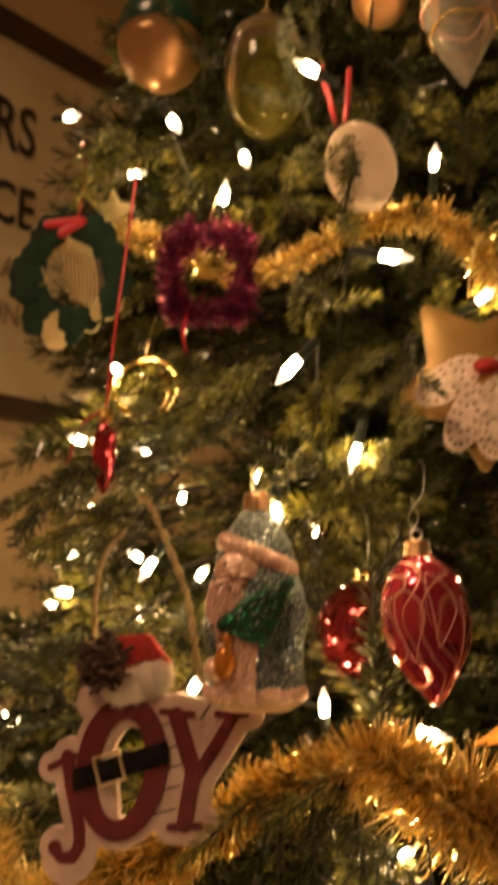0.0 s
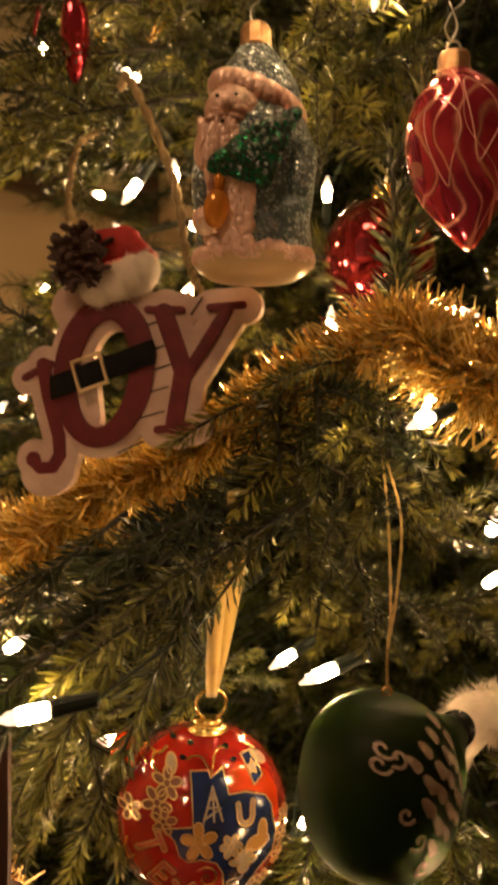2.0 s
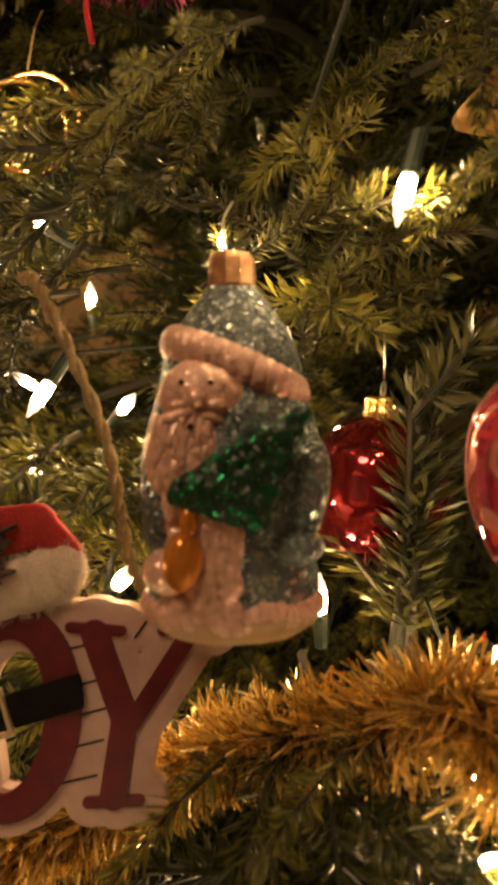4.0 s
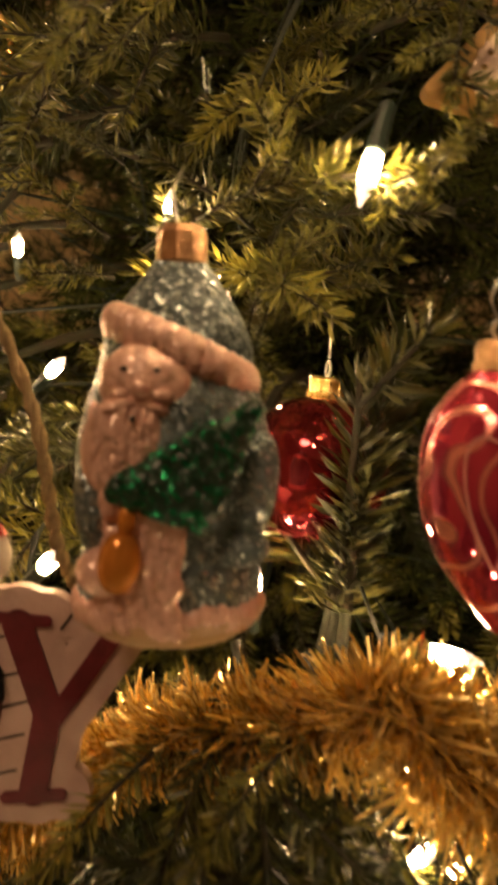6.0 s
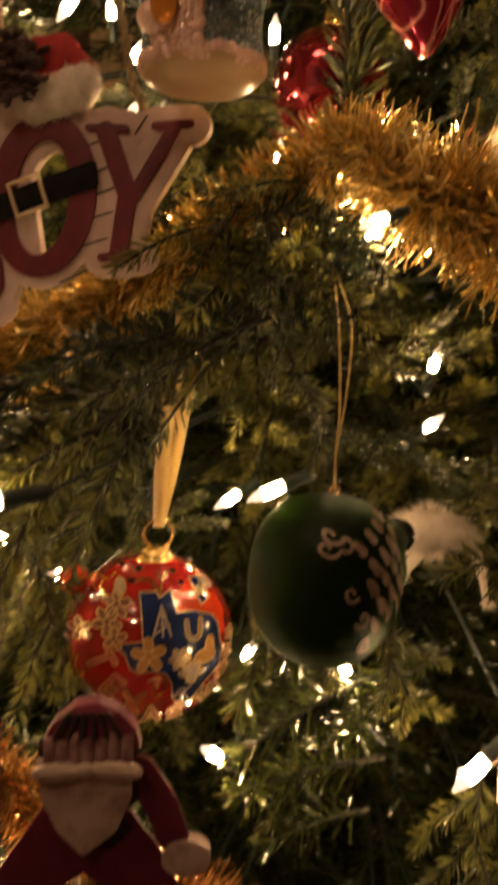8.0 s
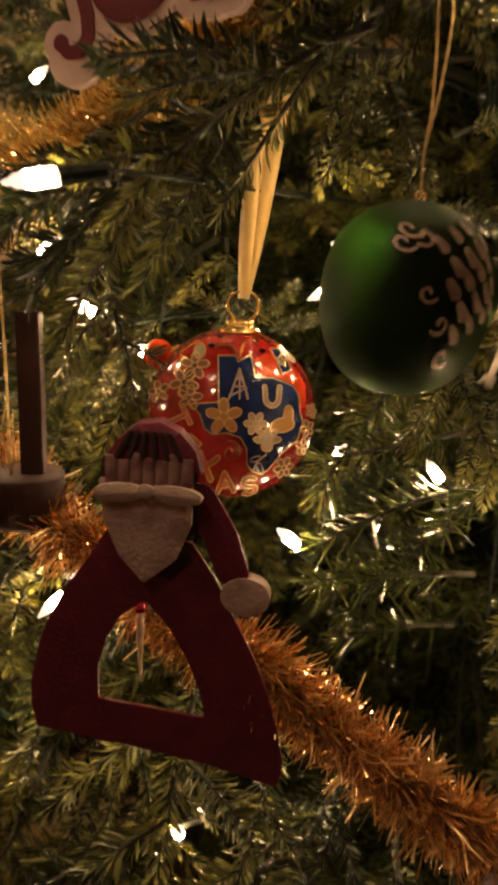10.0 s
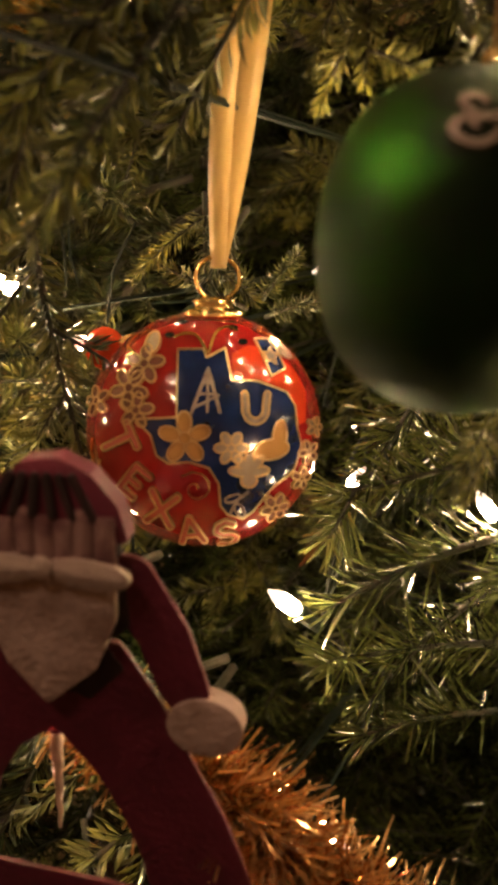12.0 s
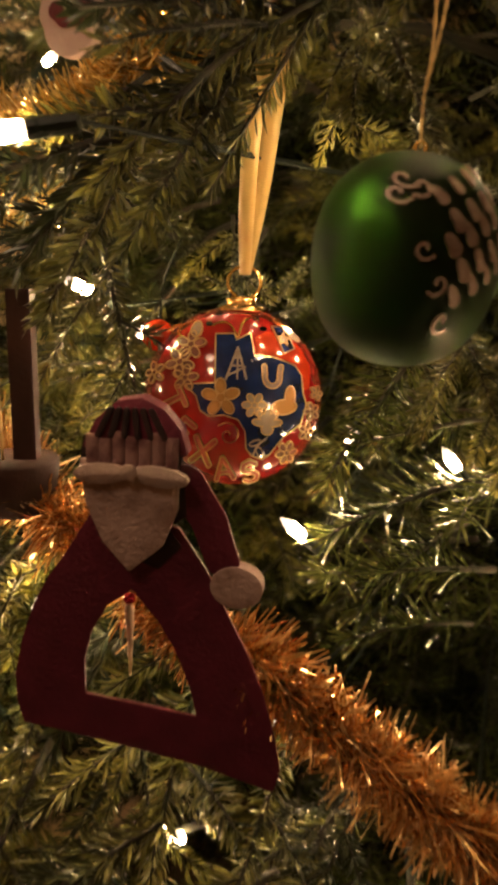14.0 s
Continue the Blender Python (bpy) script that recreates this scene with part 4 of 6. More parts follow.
def twisted_cord(parent, points, radius, mat, name="cord"):
    """Two plies wound round each other along the points."""
    pts = spline(points, 14)
    for s in (0, math.pi):
        ply = []
        for i, p in enumerate(pts):
            d = (pts[min(i + 1, len(pts) - 1)] - pts[max(i - 1, 0)]).normalized()
            a = d.orthogonal().normalized()
            b = d.cross(a)
            ply.append(p + (a * math.cos(i * 1.1 + s) + b * math.sin(i * 1.1 + s)) * radius * 0.6)
        mesh_object(name, *tube(ply, radius * 0.7, 5), mat, parent, smooth=True)


def metal_cap(parent, place, r, h, mat="gold", tilt=(0, 0, 1)):
    """A crimped ornament cap with its wire ring."""
    sides = 36
    verts, faces = [], []
    rows = [(1.0, 0.0), (1.02, 0.3), (0.97, 0.35), (1.0, 0.75), (0.9, 1.0), (0.25, 1.02)]
    for j, (k, z) in enumerate(rows):
        for i in range(sides):
            w = 2 * math.pi * i / sides
            q = k * (1 + (0.06 * math.cos(12 * w) if j < 2 else 0.02 * math.cos(12 * w)))
            zz = z * h - (0.12 * h * (1 + math.cos(12 * w)) if j == 0 else 0)
            verts.append((r * q * math.cos(w), r * q * math.sin(w), zz))
    for j in range(len(rows) - 1):
        for i in range(sides):
            m = (i + 1) % sides
            faces.append((j * sides + i, j * sides + m, (j + 1) * sides + m, (j + 1) * sides + i))
    faces.append(tuple((len(rows) - 1) * sides + i for i in range(sides)))
    m = Matrix.Translation(place) @ Vector(tilt).to_track_quat("Z", "Y").to_matrix().to_4x4()
    cap = mesh_object("cap", *moved((verts, faces), m), mat, parent, "crimped gold metal cap", smooth=True)
    ring = [m @ Vector((0.42 * r * math.cos(w), 0, h * 1.02 + 0.42 * r * (1 + math.sin(w)))) for w in [2 * math.pi * i / 20 for i in range(20)]]
    mesh_object("ring", *tube(ring, r * 0.08, 6, True), "steel", cap, smooth=True)
    return cap


def fuzz(parent, verts, centre, count, length):
    """Short plush hairs that stand off a surface."""
    p = np.array([tuple(q) for q in verts])
    root = p[rng.integers(0, len(p), count)] + rng.normal(0, 0.0004, (count, 3))
    d = root - np.array(tuple(centre))
    d /= np.linalg.norm(d, axis=1)[:, None] + 1e-9
    d += rng.normal(0, 0.5, (count, 3))
    d /= np.linalg.norm(d, axis=1)[:, None]
    w = np.cross(d, rng.normal(size=(count, 3)))
    w /= np.linalg.norm(w, axis=1)[:, None]
    tip = root + d * length * (0.6 + 0.8 * rng.random((count, 1)))
    verts = np.stack([root - w * 0.00014, root + w * 0.00014, tip], 1).reshape(-1, 3)
    tagged(arrays_object("pile", verts, np.arange(3 * count).reshape(-1, 3), "fur", parent), kind="stuff")


# the painted board that spells a word
def joy_sign():
    t = thing("word_sign", "pale washed wooden sign reading JOY in barn red letters", "sign ornament")
    put = plane_place((-0.0645, 0.4015, 1.2000), (1.0, -0.2, 0.0), (0, 0.02, 1))
    jay = lambda p: np.minimum(s_path(p, [(-24, 4), (-21.5, -9), (-16, -28), (-15.5, -36), (-19, -41.5), (-25, -42), (-29, -38.5)], 3.3, 2.4), s_line(p, (-33, -1.5), (-20.5, 4.5), 1.7))
    jay_ball = lambda p: np.minimum(jay(p), s_oval(p, (-28.5, -38), 3.4, 3.4))
    oh = lambda p: np.maximum(s_oval(p, (5, 0.5), 23.5, 33.5, -8), -s_oval(p, (5, -0.5), 12.3, 23.5, -8))
    why = lambda p: np.minimum.reduce([s_line(p, (33, 25), (42, 0), 4.2), s_line(p, (42, 1), (38, -23), 3.9), s_line(p, (61, 25), (44, -1), 2.7),
                                       s_line(p, (25.5, 26.8), (41, 26), 1.6), s_line(p, (53.5, 26.5), (68, 27), 1.6), s_line(p, (30.5, -25), (46, -23.5), 1.7)])
    word = lambda p: np.minimum.reduce([jay_ball(p), oh(p), why(p)])
    solid = lambda p: np.minimum.reduce([jay_ball(p) - 5.5, s_oval(p, (5, 0.5), 27.5, 38, -8), why(p) - 6.2, s_oval(p, (-22, -43), 13.5, 11.5, 20),
                                         s_line(p, (28, 2), (30, -22), 5), s_oval(p, (4, 33), 15, 7, 15), s_oval(p, (-10, 30), 11, 10)])
    board = lambda p: np.maximum(solid(p), -np.maximum(s_oval(p, (8, -2), 10.5, 21, -8), -s_line(p, (-4, 10), (0, -20), 3.5)))
    box = (-48, -62, 82, 52)
    mesh_object("board", *sheet(board, box, 1.0, -3.0, 2.0, put, 0.6), "board", t, "washed pale board with rounded edge", smooth=False)
    mesh_object("letter", *sheet(jay_ball, (-40, -50, -10, 10), 0.8, 2.4, 3.6, put, 0.2), "red_paint", t, "barn red letter J")
    mesh_object("letter", *sheet(oh, (-24, -38, 34, 38), 0.8, 2.5, 3.9, put, 0.2), "red_paint", t, "barn red letter O")
    mesh_object("letter", *sheet(why, (22, -30, 72, 32), 0.8, 2.4, 3.6, put, 0.2), "red_paint", t, "barn red letter Y")
    belt = mesh_object("belt", *sheet(lambda p: np.maximum(s_line(p, (-30, -10), (40, 12), 5.0), s_oval(p, (5, 0.5), 24.5, 34, -8)), (-26, -18, 34, 20), 0.8, 3.7, 5.4, put, 0.3), "black_felt", t, "black belt band")
    bk = lambda p: np.abs(np.maximum(np.abs((p @ np.array((0.953, 0.302))) - 0) - 6.8, np.abs(p @ np.array((-0.302, 0.953))) - 6.6)) - 0.65
    mesh_object("buckle", *sheet(bk, (-11, -10, 11, 10), 0.35, 5.2, 6.8, put, 0.2), "brass", belt, "pale brass square buckle")
    for k, (a, b) in enumerate([((24, 20), (30, 21.5)), ((25.5, 9), (33, 11)), ((26, 0), (36, 3)), ((26, -9), (35, -6.5)), ((22, -20), (33, -17)), ((45, 24), (50, 31)), ((12, -35), (24, -30)), ((-10, 22), (-14, 10))]):
        mesh_object("groove_line", *sheet(lambda p, a=a, b=b: s_line(p, a, b, 0.35), (min(a[0], b[0]) - 2, min(a[1], b[1]) - 2, max(a[0], b[0]) + 2, max(a[1], b[1]) + 2), 0.3, 2.4, 2.75, put), "ink", t)
    # cap of red felt with a plush band and a pine cone tuft
    local = random.Random(3)
    cap = mesh_object("cap", *sheet(lambda p: np.minimum(s_line(p, (4, 55), (15, 57), 7.5, 6.5), s_line(p, (15, 57), (25, 49), 6, 4)), (-8, 36, 36, 70), 0.9, 1.0, 4.5, put, 1.5), "cap_red", t, "red felt cap", smooth=True)
    lumps = []
    for x, y, a, b in ((4, 36, 10, 7.5), (12, 39, 10, 8.5), (20, 42, 9.5, 9), (24.5, 44, 6.5, 8)):
        lumps.append((*moved(ball(0.001, 14, 22, a, 5.0, b), Matrix.Translation(put(x, y, 3.5))), 0))
    fur = joined(lumps)[:2]
    band = mesh_object("band", *fur, "fur", cap, "white plush cap band", smooth=True)
    fuzz(band, fur[0], put(10, 40, -6), 2600, 0.0022)
    tuft = []
    for k in range(300):
        a, b = local.gauss(-5, 6.8), local.gauss(49, 6.2)
        if ((a + 5) / 13) ** 2 + ((b - 49) / 12) ** 2 > 1:
            continue
        c = put(a, b, 4 + local.random() * 7)
        d = Vector((local.gauss(0, 1), local.gauss(-0.6, 0.7), local.gauss(0, 1))).normalized()
        v, q = lathe([(0.0004, 0), (0.0022, 0.002), (0.0026, 0.004), (0.0012, 0.0062)], 6, 0.4)
        m = Matrix.Translation(c) @ d.to_track_quat("Z", "Y").to_matrix().to_4x4()
        tuft.append((*moved((v, q), m), 0))
    v, f, _ = joined(tuft)
    mesh_object("pine_cone", v, f, "pine", t, "dark brown scaly pine cone tuft")
    twisted_cord(t, [put(-18, 46, 0), put(-14, 62, 0), (-0.078, 0.407, 1.285), (-0.074, 0.41, 1.305), (-0.066, 0.43, 1.32)], 0.0014, "twine", "twine")
    twisted_cord(t, [put(50, 30, -3), put(42, 48, -2), (-0.030, 0.398, 1.285), (-0.048, 0.399, 1.327), (-0.058, 0.42, 1.335)], 0.0018, "twine", "twine")


joy_sign()


def enamel_ball():
    """A red enamelled ball with a wire-edged map, flowers and lettering."""
    t = thing("enamel_ball", "round red enamel ball with gold wires, blue map and lettering", "ball ornament")
    c, r = Vector((-0.016, 0.392, 1.013)), 0.036
    body = mesh_object("body", *moved(ball(r, 40, 64), Matrix.Translation(c)), "enamel_red", t, "glossy red enamel body", smooth=True)
    put = sphere_place(c, (0.035, 0.174, 1.063), r)
    land = [(-199, 591), (-10, 591), (12, 523), (152, 605), (196, 357), (386, 357), (620, 284), (693, 181), (708, 6), (752, -111), (693, -316), (503, -462),
            (371, -637), (298, -690), (181, -652), (123, -579), (108, -404), (35, -287), (-111, -243), (-257, -257), (-345, -199), (-389, -53), (-506, 64), (-199, 79)]
    field = lambda p: s_poly(p, land) / 1.0

    def inlay(name, shape, box, mat, height=0.25, step=22.0, label="", wire=True, parent=t):
        ob = mesh_object(name, *sheet(shape, box, step, -0.3, height, put), mat, parent, label, smooth=False)
        if wire:
            grow = (box[0] - 30, box[1] - 30, box[2] + 30, box[3] + 30)
            mesh_object("wire", *sheet(lambda p: np.abs(shape(p)) - 7.0, grow, step * 0.42, -0.3, height + 0.26, put), "wire_gold", ob, "raised gold wire")
        return ob

    blue = inlay("map", field, (-540, -720, 780, 640), "enamel_blue", 0.25, 24, "deep blue enamel map")
    inlay("shield", lambda p: s_poly(p, [(200, 560), (330, 640), (540, 610), (700, 480), (800, 300), (790, 60), (720, 30), (700, 190), (625, 300), (386, 375), (212, 375)]), (180, 10, 830, 680), "enamel_orange", 0.2, 24, "orange enamel field", False)
    flag = inlay("flag", lambda p: s_poly(p, [(385, 700), (520, 715), (620, 470), (500, 400)]), (360, 380, 650, 740), "enamel_blue", 0.32, 18, "small blue and white flag")
    star = lambda cx, cy, a, b, n=5, turn=90: [(cx + (a if k % 2 == 0 else b) * math.cos(radians(turn + 180 * k / n)), cy + (a if k % 2 == 0 else b) * math.sin(radians(turn + 180 * k / n))) for k in range(2 * n)]
    inlay("star", lambda p: s_poly(p, star(500, 560, 72, 34)), (410, 470, 590, 650), "enamel_white", 0.5, 12, "white star", True, flag)
    # horseshoe, derrick, flowers and shell on the map
    shoe = lambda p: np.minimum.reduce([np.maximum(np.abs(s_oval(p, (372, 150), 78, 95)) - 24, p[..., 1] - 170), s_line(p, (297, 165), (290, 250), 24), s_line(p, (448, 165), (462, 255), 24)])
    inlay("horseshoe", shoe, (240, 0, 520, 300), "silver_paint", 0.45, 14, "silver horseshoe")
    tower = lambda p: np.minimum.reduce([s_line(p, (25, 440), (-95, 110), 12), s_line(p, (25, 440), (110, 120), 12), s_line(p, (25, 430), (20, 120), 10), s_line(p, (-40, 250), (70, 250), 10), s_line(p, (-75, 150), (100, 240), 9), s_line(p, (-20, 330), (60, 330), 9)])
    inlay("derrick", tower, (-130, 90, 140, 470), "silver_paint", 0.5, 11, "silver lattice derrick", False)
    bloom = lambda cx, cy, a, n, turn: (lambda p: np.minimum.reduce([s_oval(p, (cx + a * 0.62 * math.cos(radians(turn + 360 * k / n)), cy + a * 0.62 * math.sin(radians(turn + 360 * k / n))), a * 0.42, a * 0.28, turn + 360 * k / n) for k in range(n)] + [s_oval(p, (cx, cy), a * 0.25, a * 0.25)]))
    for cx, cy, a, n, turn, mat in ((-140, -70, 185, 5, 20, "enamel_ochre"), (195, -140, 120, 6, 0, "enamel_white"), (-560, 300, 150, 5, 50, "enamel_smoke"), (-450, 480, 150, 5, 10, "enamel_smoke"),
                                    (-500, 130, 130, 5, 80, "enamel_smoke"), (-840, 210, 120, 5, 30, "enamel_smoke"), (820, -180, 95, 5, 40, "enamel_smoke"), (770, -390, 95, 5, 10, "enamel_smoke"), (560, -620, 120, 6, 10, "enamel_smoke"), (880, 20, 80, 5, 0, "enamel_white")):
        inlay("flower", bloom(cx, cy, a, n, turn), (cx - a * 1.15, cy - a * 1.15, cx + a * 1.15, cy + a * 1.15), mat, 0.42, 14, "small enamel flower")
    shell = lambda p: np.minimum.reduce([s_oval(p, (330 + 75 * math.cos(radians(w)), -330 + 90 * math.sin(radians(w))), 80, 34, w) for w in (10, 50, 90, 130, 170)] + [s_oval(p, (330, -380), 60, 55)])
    inlay("shell", shell, (160, -460, 500, -200), "enamel_white", 0.48, 14, "white shell shape")
    inlay("petal", lambda p: s_oval(p, (-395, 655), 55, 95, -10), (-480, 540, -310, 770), "enamel_white", 0.42, 14, "white enamel petal")
    inlay("petal", lambda p: s_oval(p, (600, 640), 120, 50, -35), (460, 520, 740, 760), "enamel_white", 0.36, 14, "white enamel petal", False)
    inlay("boot", lambda p: np.minimum(s_oval(p, (560, -50), 55, 115, -5), s_oval(p, (500, -150), 135, 75, 10)), (340, -250, 660, 90), "enamel_ochre", 0.46, 14, "ochre boot shape")
    inlay("sprig", lambda p: np.minimum.reduce([s_path(p, [(200, -640), (240, -540), (330, -470)], 10), np.abs(s_oval(p, (215, -520), 60, 26, 20)) - 8, np.abs(s_oval(p, (270, -620), 30, 65, 30)) - 8]), (120, -720, 380, -440), "silver_paint", 0.5, 11, "wire sprig", False)
    for pts in ([(20, 560), (-60, 700), (-160, 720), (-230, 690)], [(30, 560), (80, 720), (170, 790), (250, 760)], [(-650, 640), (-720, 720), (-640, 780), (-520, 740), (-420, 800)],
                [(600, 690), (500, 760), (420, 800), (520, 850)], [(-870, -80), (-900, -200), (-850, -330), (-800, -250)], [(-560, 740), (-600, 640), (-520, 560)]):
        inlay("scroll", lambda p, q=pts: s_path(p, [(spline([(*a, 0) for a in q], 5)[k].x, spline([(*a, 0) for a in q], 5)[k].y) for k in range(5 * (len(q) - 1) + 1)], 9), (min(a[0] for a in pts) - 40, min(a[1] for a in pts) - 40, max(a[0] for a in pts) + 40, max(a[1] for a in pts) + 40), "gold", 0.5, 9, "gold wire scroll", False)
    curl = [(-60 + (15 + 11 * k) * math.cos(0.62 * k) * 0.8, -440 + (15 + 11 * k) * math.sin(0.62 * k) * 0.8) for k in range(15)]
    inlay("scroll", lambda p: s_path(p, curl, 9), (-260, -640, 140, -240), "gold", 0.5, 10, "gold wire scroll", False)
    for x, y in ((-170, 840), (-270, 715), (220, 790), (290, 665), (-350, 890)):
        inlay("dot", lambda p, x=x, y=y: s_oval(p, (x, y), 36, 22), (x - 50, y - 40, x + 50, y + 40), "knob", 0.4, 9, "", False)
    strokes = {"T": [[(-95, 120), (95, 120)], [(0, 120), (0, -125)]],
               "E": [[(-60, 115), (-60, -115)], [(-60, 115), (75, 115)], [(-60, 0), (50, 0)], [(-60, -115), (75, -115)]],
               "X": [[(-90, 120), (90, -120)], [(90, 120), (-90, -120)]],
               "A": [[(-95, -115), (0, 120), (95, -115)], [(-55, -35), (55, -35)]],
               "S": [[(75, 80), (25, 118), (-45, 105), (-72, 55), (-35, 12), (35, -12), (72, -55), (45, -105), (-25, -118), (-78, -80)]]}
    for ch, x, y, turn, size in (("T", -640, -98, -66, 1.0), ("E", -525, -400, -40, 0.95), ("X", -320, -612, -14, 1.05), ("A", -98, -795, 8, 0.95), ("S", 180, -830, 18, 0.95)):
        w = radians(turn)

        def glyph(p, ch=ch, x=x, y=y, size=size, w=w):
            dx, dy = p[..., 0] - x, p[..., 1] - y
            q = np.stack([(dx * math.cos(w) + dy * math.sin(w)) / size, (dy * math.cos(w) - dx * math.sin(w)) / size], -1)
            return np.minimum.reduce([s_path(q, line, 25) for line in strokes[ch]]) * size
        inlay("letter", glyph, (x - 190, y - 190, x + 190, y + 190), "enamel_pink", 0.42, 12, "rose enamel letter " + ch + " edged in gold wire")
    # neck, ring and ribbon
    z = c.z + r
    neck = mesh_object("neck", *moved(lathe([(0.0085, -0.0015), (0.0088, 0.0), (0.0060, 0.0012), (0.0056, 0.0022), (0.0064, 0.0034), (0.003, 0.0046)], 28), Matrix.Translation((c.x + 0.0028, c.y - 0.001, z - 0.0002))), "gold", t, "turned gold neck", smooth=True)
    ring = [Vector((c.x + 0.004 + 0.0062 * math.cos(w), c.y - 0.001 + 0.002 * math.cos(w), z + 0.0096 + 0.0062 * math.sin(w))) for w in [2 * math.pi * k / 28 for k in range(28)]]
    mesh_object("ring", *tube(ring, 0.0007, 8, True), "gold", t, "gold wire ring", smooth=True)
    # two legs of a satin ribbon, folded along the middle
    for dx, dy, w0, w1, bow in ((-0.0004, -0.001, 0.0036, 0.0022, -0.0022), (0.0016, 0.0025, 0.0042, 0.0024, 0.0006)):
        a = Vector((c.x + 0.004, c.y - 0.001, z + 0.0125))
        b = Vector((0.002 + dx, 0.364 + dy, 1.151))
        verts, faces = [], []
        n = 16
        for i in range(n + 1):
            f = i / n
            p = a.lerp(b, f) + Vector((bow * math.sin(math.pi * f) + dx * f, dy * math.sin(math.pi * f), 0))
            wd = (w1 + (w0 - w1) * min(1, f * 1.6)) * (1 + 0.1 * math.sin(7 * f))
            for k, (u, v) in enumerate(((-1, 0), (-0.15, -0.25), (0.3, -0.35), (1, 0.05))):
                verts.append(p + Vector((u * wd, v * wd * 0.8, 0)))
        for i in range(n):
            for k in range(3):
                q = i * 4 + k
                faces.append((q, q + 1, q + 5, q + 4))
        ob = mesh_object("ribbon", verts, faces, "ribbon", t, "gold satin ribbon", smooth=True)
        ob.modifiers.new("thickness", "SOLIDIFY").thickness = 0.0003


enamel_ball()


def pinecone_ball():
    t = thing("green_glass_ball", "dark green frosted glass ball painted with pine cone scales", "ball ornament")
    c, r = Vector((0.048, 0.305, 1.0662)), 0.0243
    v, f = ball(r, 32, 48, sz=1.13)
    square = lambda q: Vector(q) * (1 + 0.04 * math.sin(2 * math.atan2(abs(q[2]) / 1.13, math.hypot(q[0], q[1]))) ** 2)  # a little barrel-shaped
    body = mesh_object("body", *moved(([square(q) for q in v], f), Matrix.Translation(c)), "green_glass", t, "dark green frosted glass", smooth=True)
    mod = body.modifiers.new("thickness", "SOLIDIFY")
    mod.thickness = 0.0012
    flat_put = sphere_place(c, (0.113, 0.228, 1.082), r)

    def put(x, y, h):
        q = flat_put(x, y, h)
        d = Vector((q.x - c.x, q.y - c.y, (q.z - c.z) * 1.13))
        return c + square(d)
    scale_ = lambda a, b, k, turn: (lambda p: np.minimum(s_oval(p, (a, b), 52 * k, 100 * k, turn), s_oval(p, (a + 40 * k * math.sin(radians(turn)), b - 42 * k), 64 * k, 62 * k, turn)))
    rows = [(-290 + 205 * i + 100 * (j % 2) + 35 * j, 400 - 205 * j + 90 * i, (0.9, 1.05, 1.12, 1.1, 0.95)[j] * (1 - 0.03 * i)) for j in range(5) for i in range(4)]
    for a, b, k in rows:
        mesh_object("painted_scale", *sheet(scale_(a, b, k, 38), (a - 190, b - 210, a + 190, b + 210), 26, -0.2, 0.35, put), "silver_paint", t, "silver white painted scale")
    for x, y, s in ((-520, 560, 1), (-430, 470, -1), (-610, 440, 1), (-480, -40, 1), (-330, -330, -1), (-200, -620, 1)):
        curl = [(x + s * (20 + 9 * k) * math.cos(0.62 * k), y + (20 + 9 * k) * math.sin(0.62 * k)) for k in range(10)]
        mesh_object("painted_scroll", *sheet(lambda p, q=curl: s_path(p, q, 16), (x - 150, y - 150, x + 150, y + 150), 13, -0.2, 0.4, put), "silver_paint", t, "silver painted scroll")
    k = Vector((0.0775, 0.331, 1.0735))
    mesh_object("knob", *moved(ball(0.0062, 14, 20), Matrix.Translation(k)), "knob", t, "round black glass knob", smooth=True)
    neck = (c - k).normalized()
    mesh_object("neck", *tube([k, k + neck * 0.005, k + neck * 0.011, k + neck * 0.019], [0.005, 0.007, 0.0108, 0.017], 24), "green_glass", t, "tapering green glass neck", smooth=True)
    top = Vector((0.0505, 0.3045, 1.0945))
    mesh_object("eyelet", *tube([top + Vector((0.0014 * math.cos(w), 0, 0.0014 * math.sin(w))) for w in [2 * math.pi * i / 12 for i in range(12)]], 0.0005, 6, True), "gold", t, smooth=True)
    twisted_cord(t, [top, top + Vector((0, 0, 0.012)), (0.052, 0.308, 1.12), (0.052, 0.315, 1.148), (0.053, 0.340, 1.168)], 0.0004, "gold_thread", "thread")
    twisted_cord(t, [top + Vector((0, 0, 0.012)), (0.054, 0.308, 1.125), (0.056, 0.315, 1.147), (0.0535, 0.340, 1.168)], 0.0004, "gold_thread", "thread")


pinecone_ball()


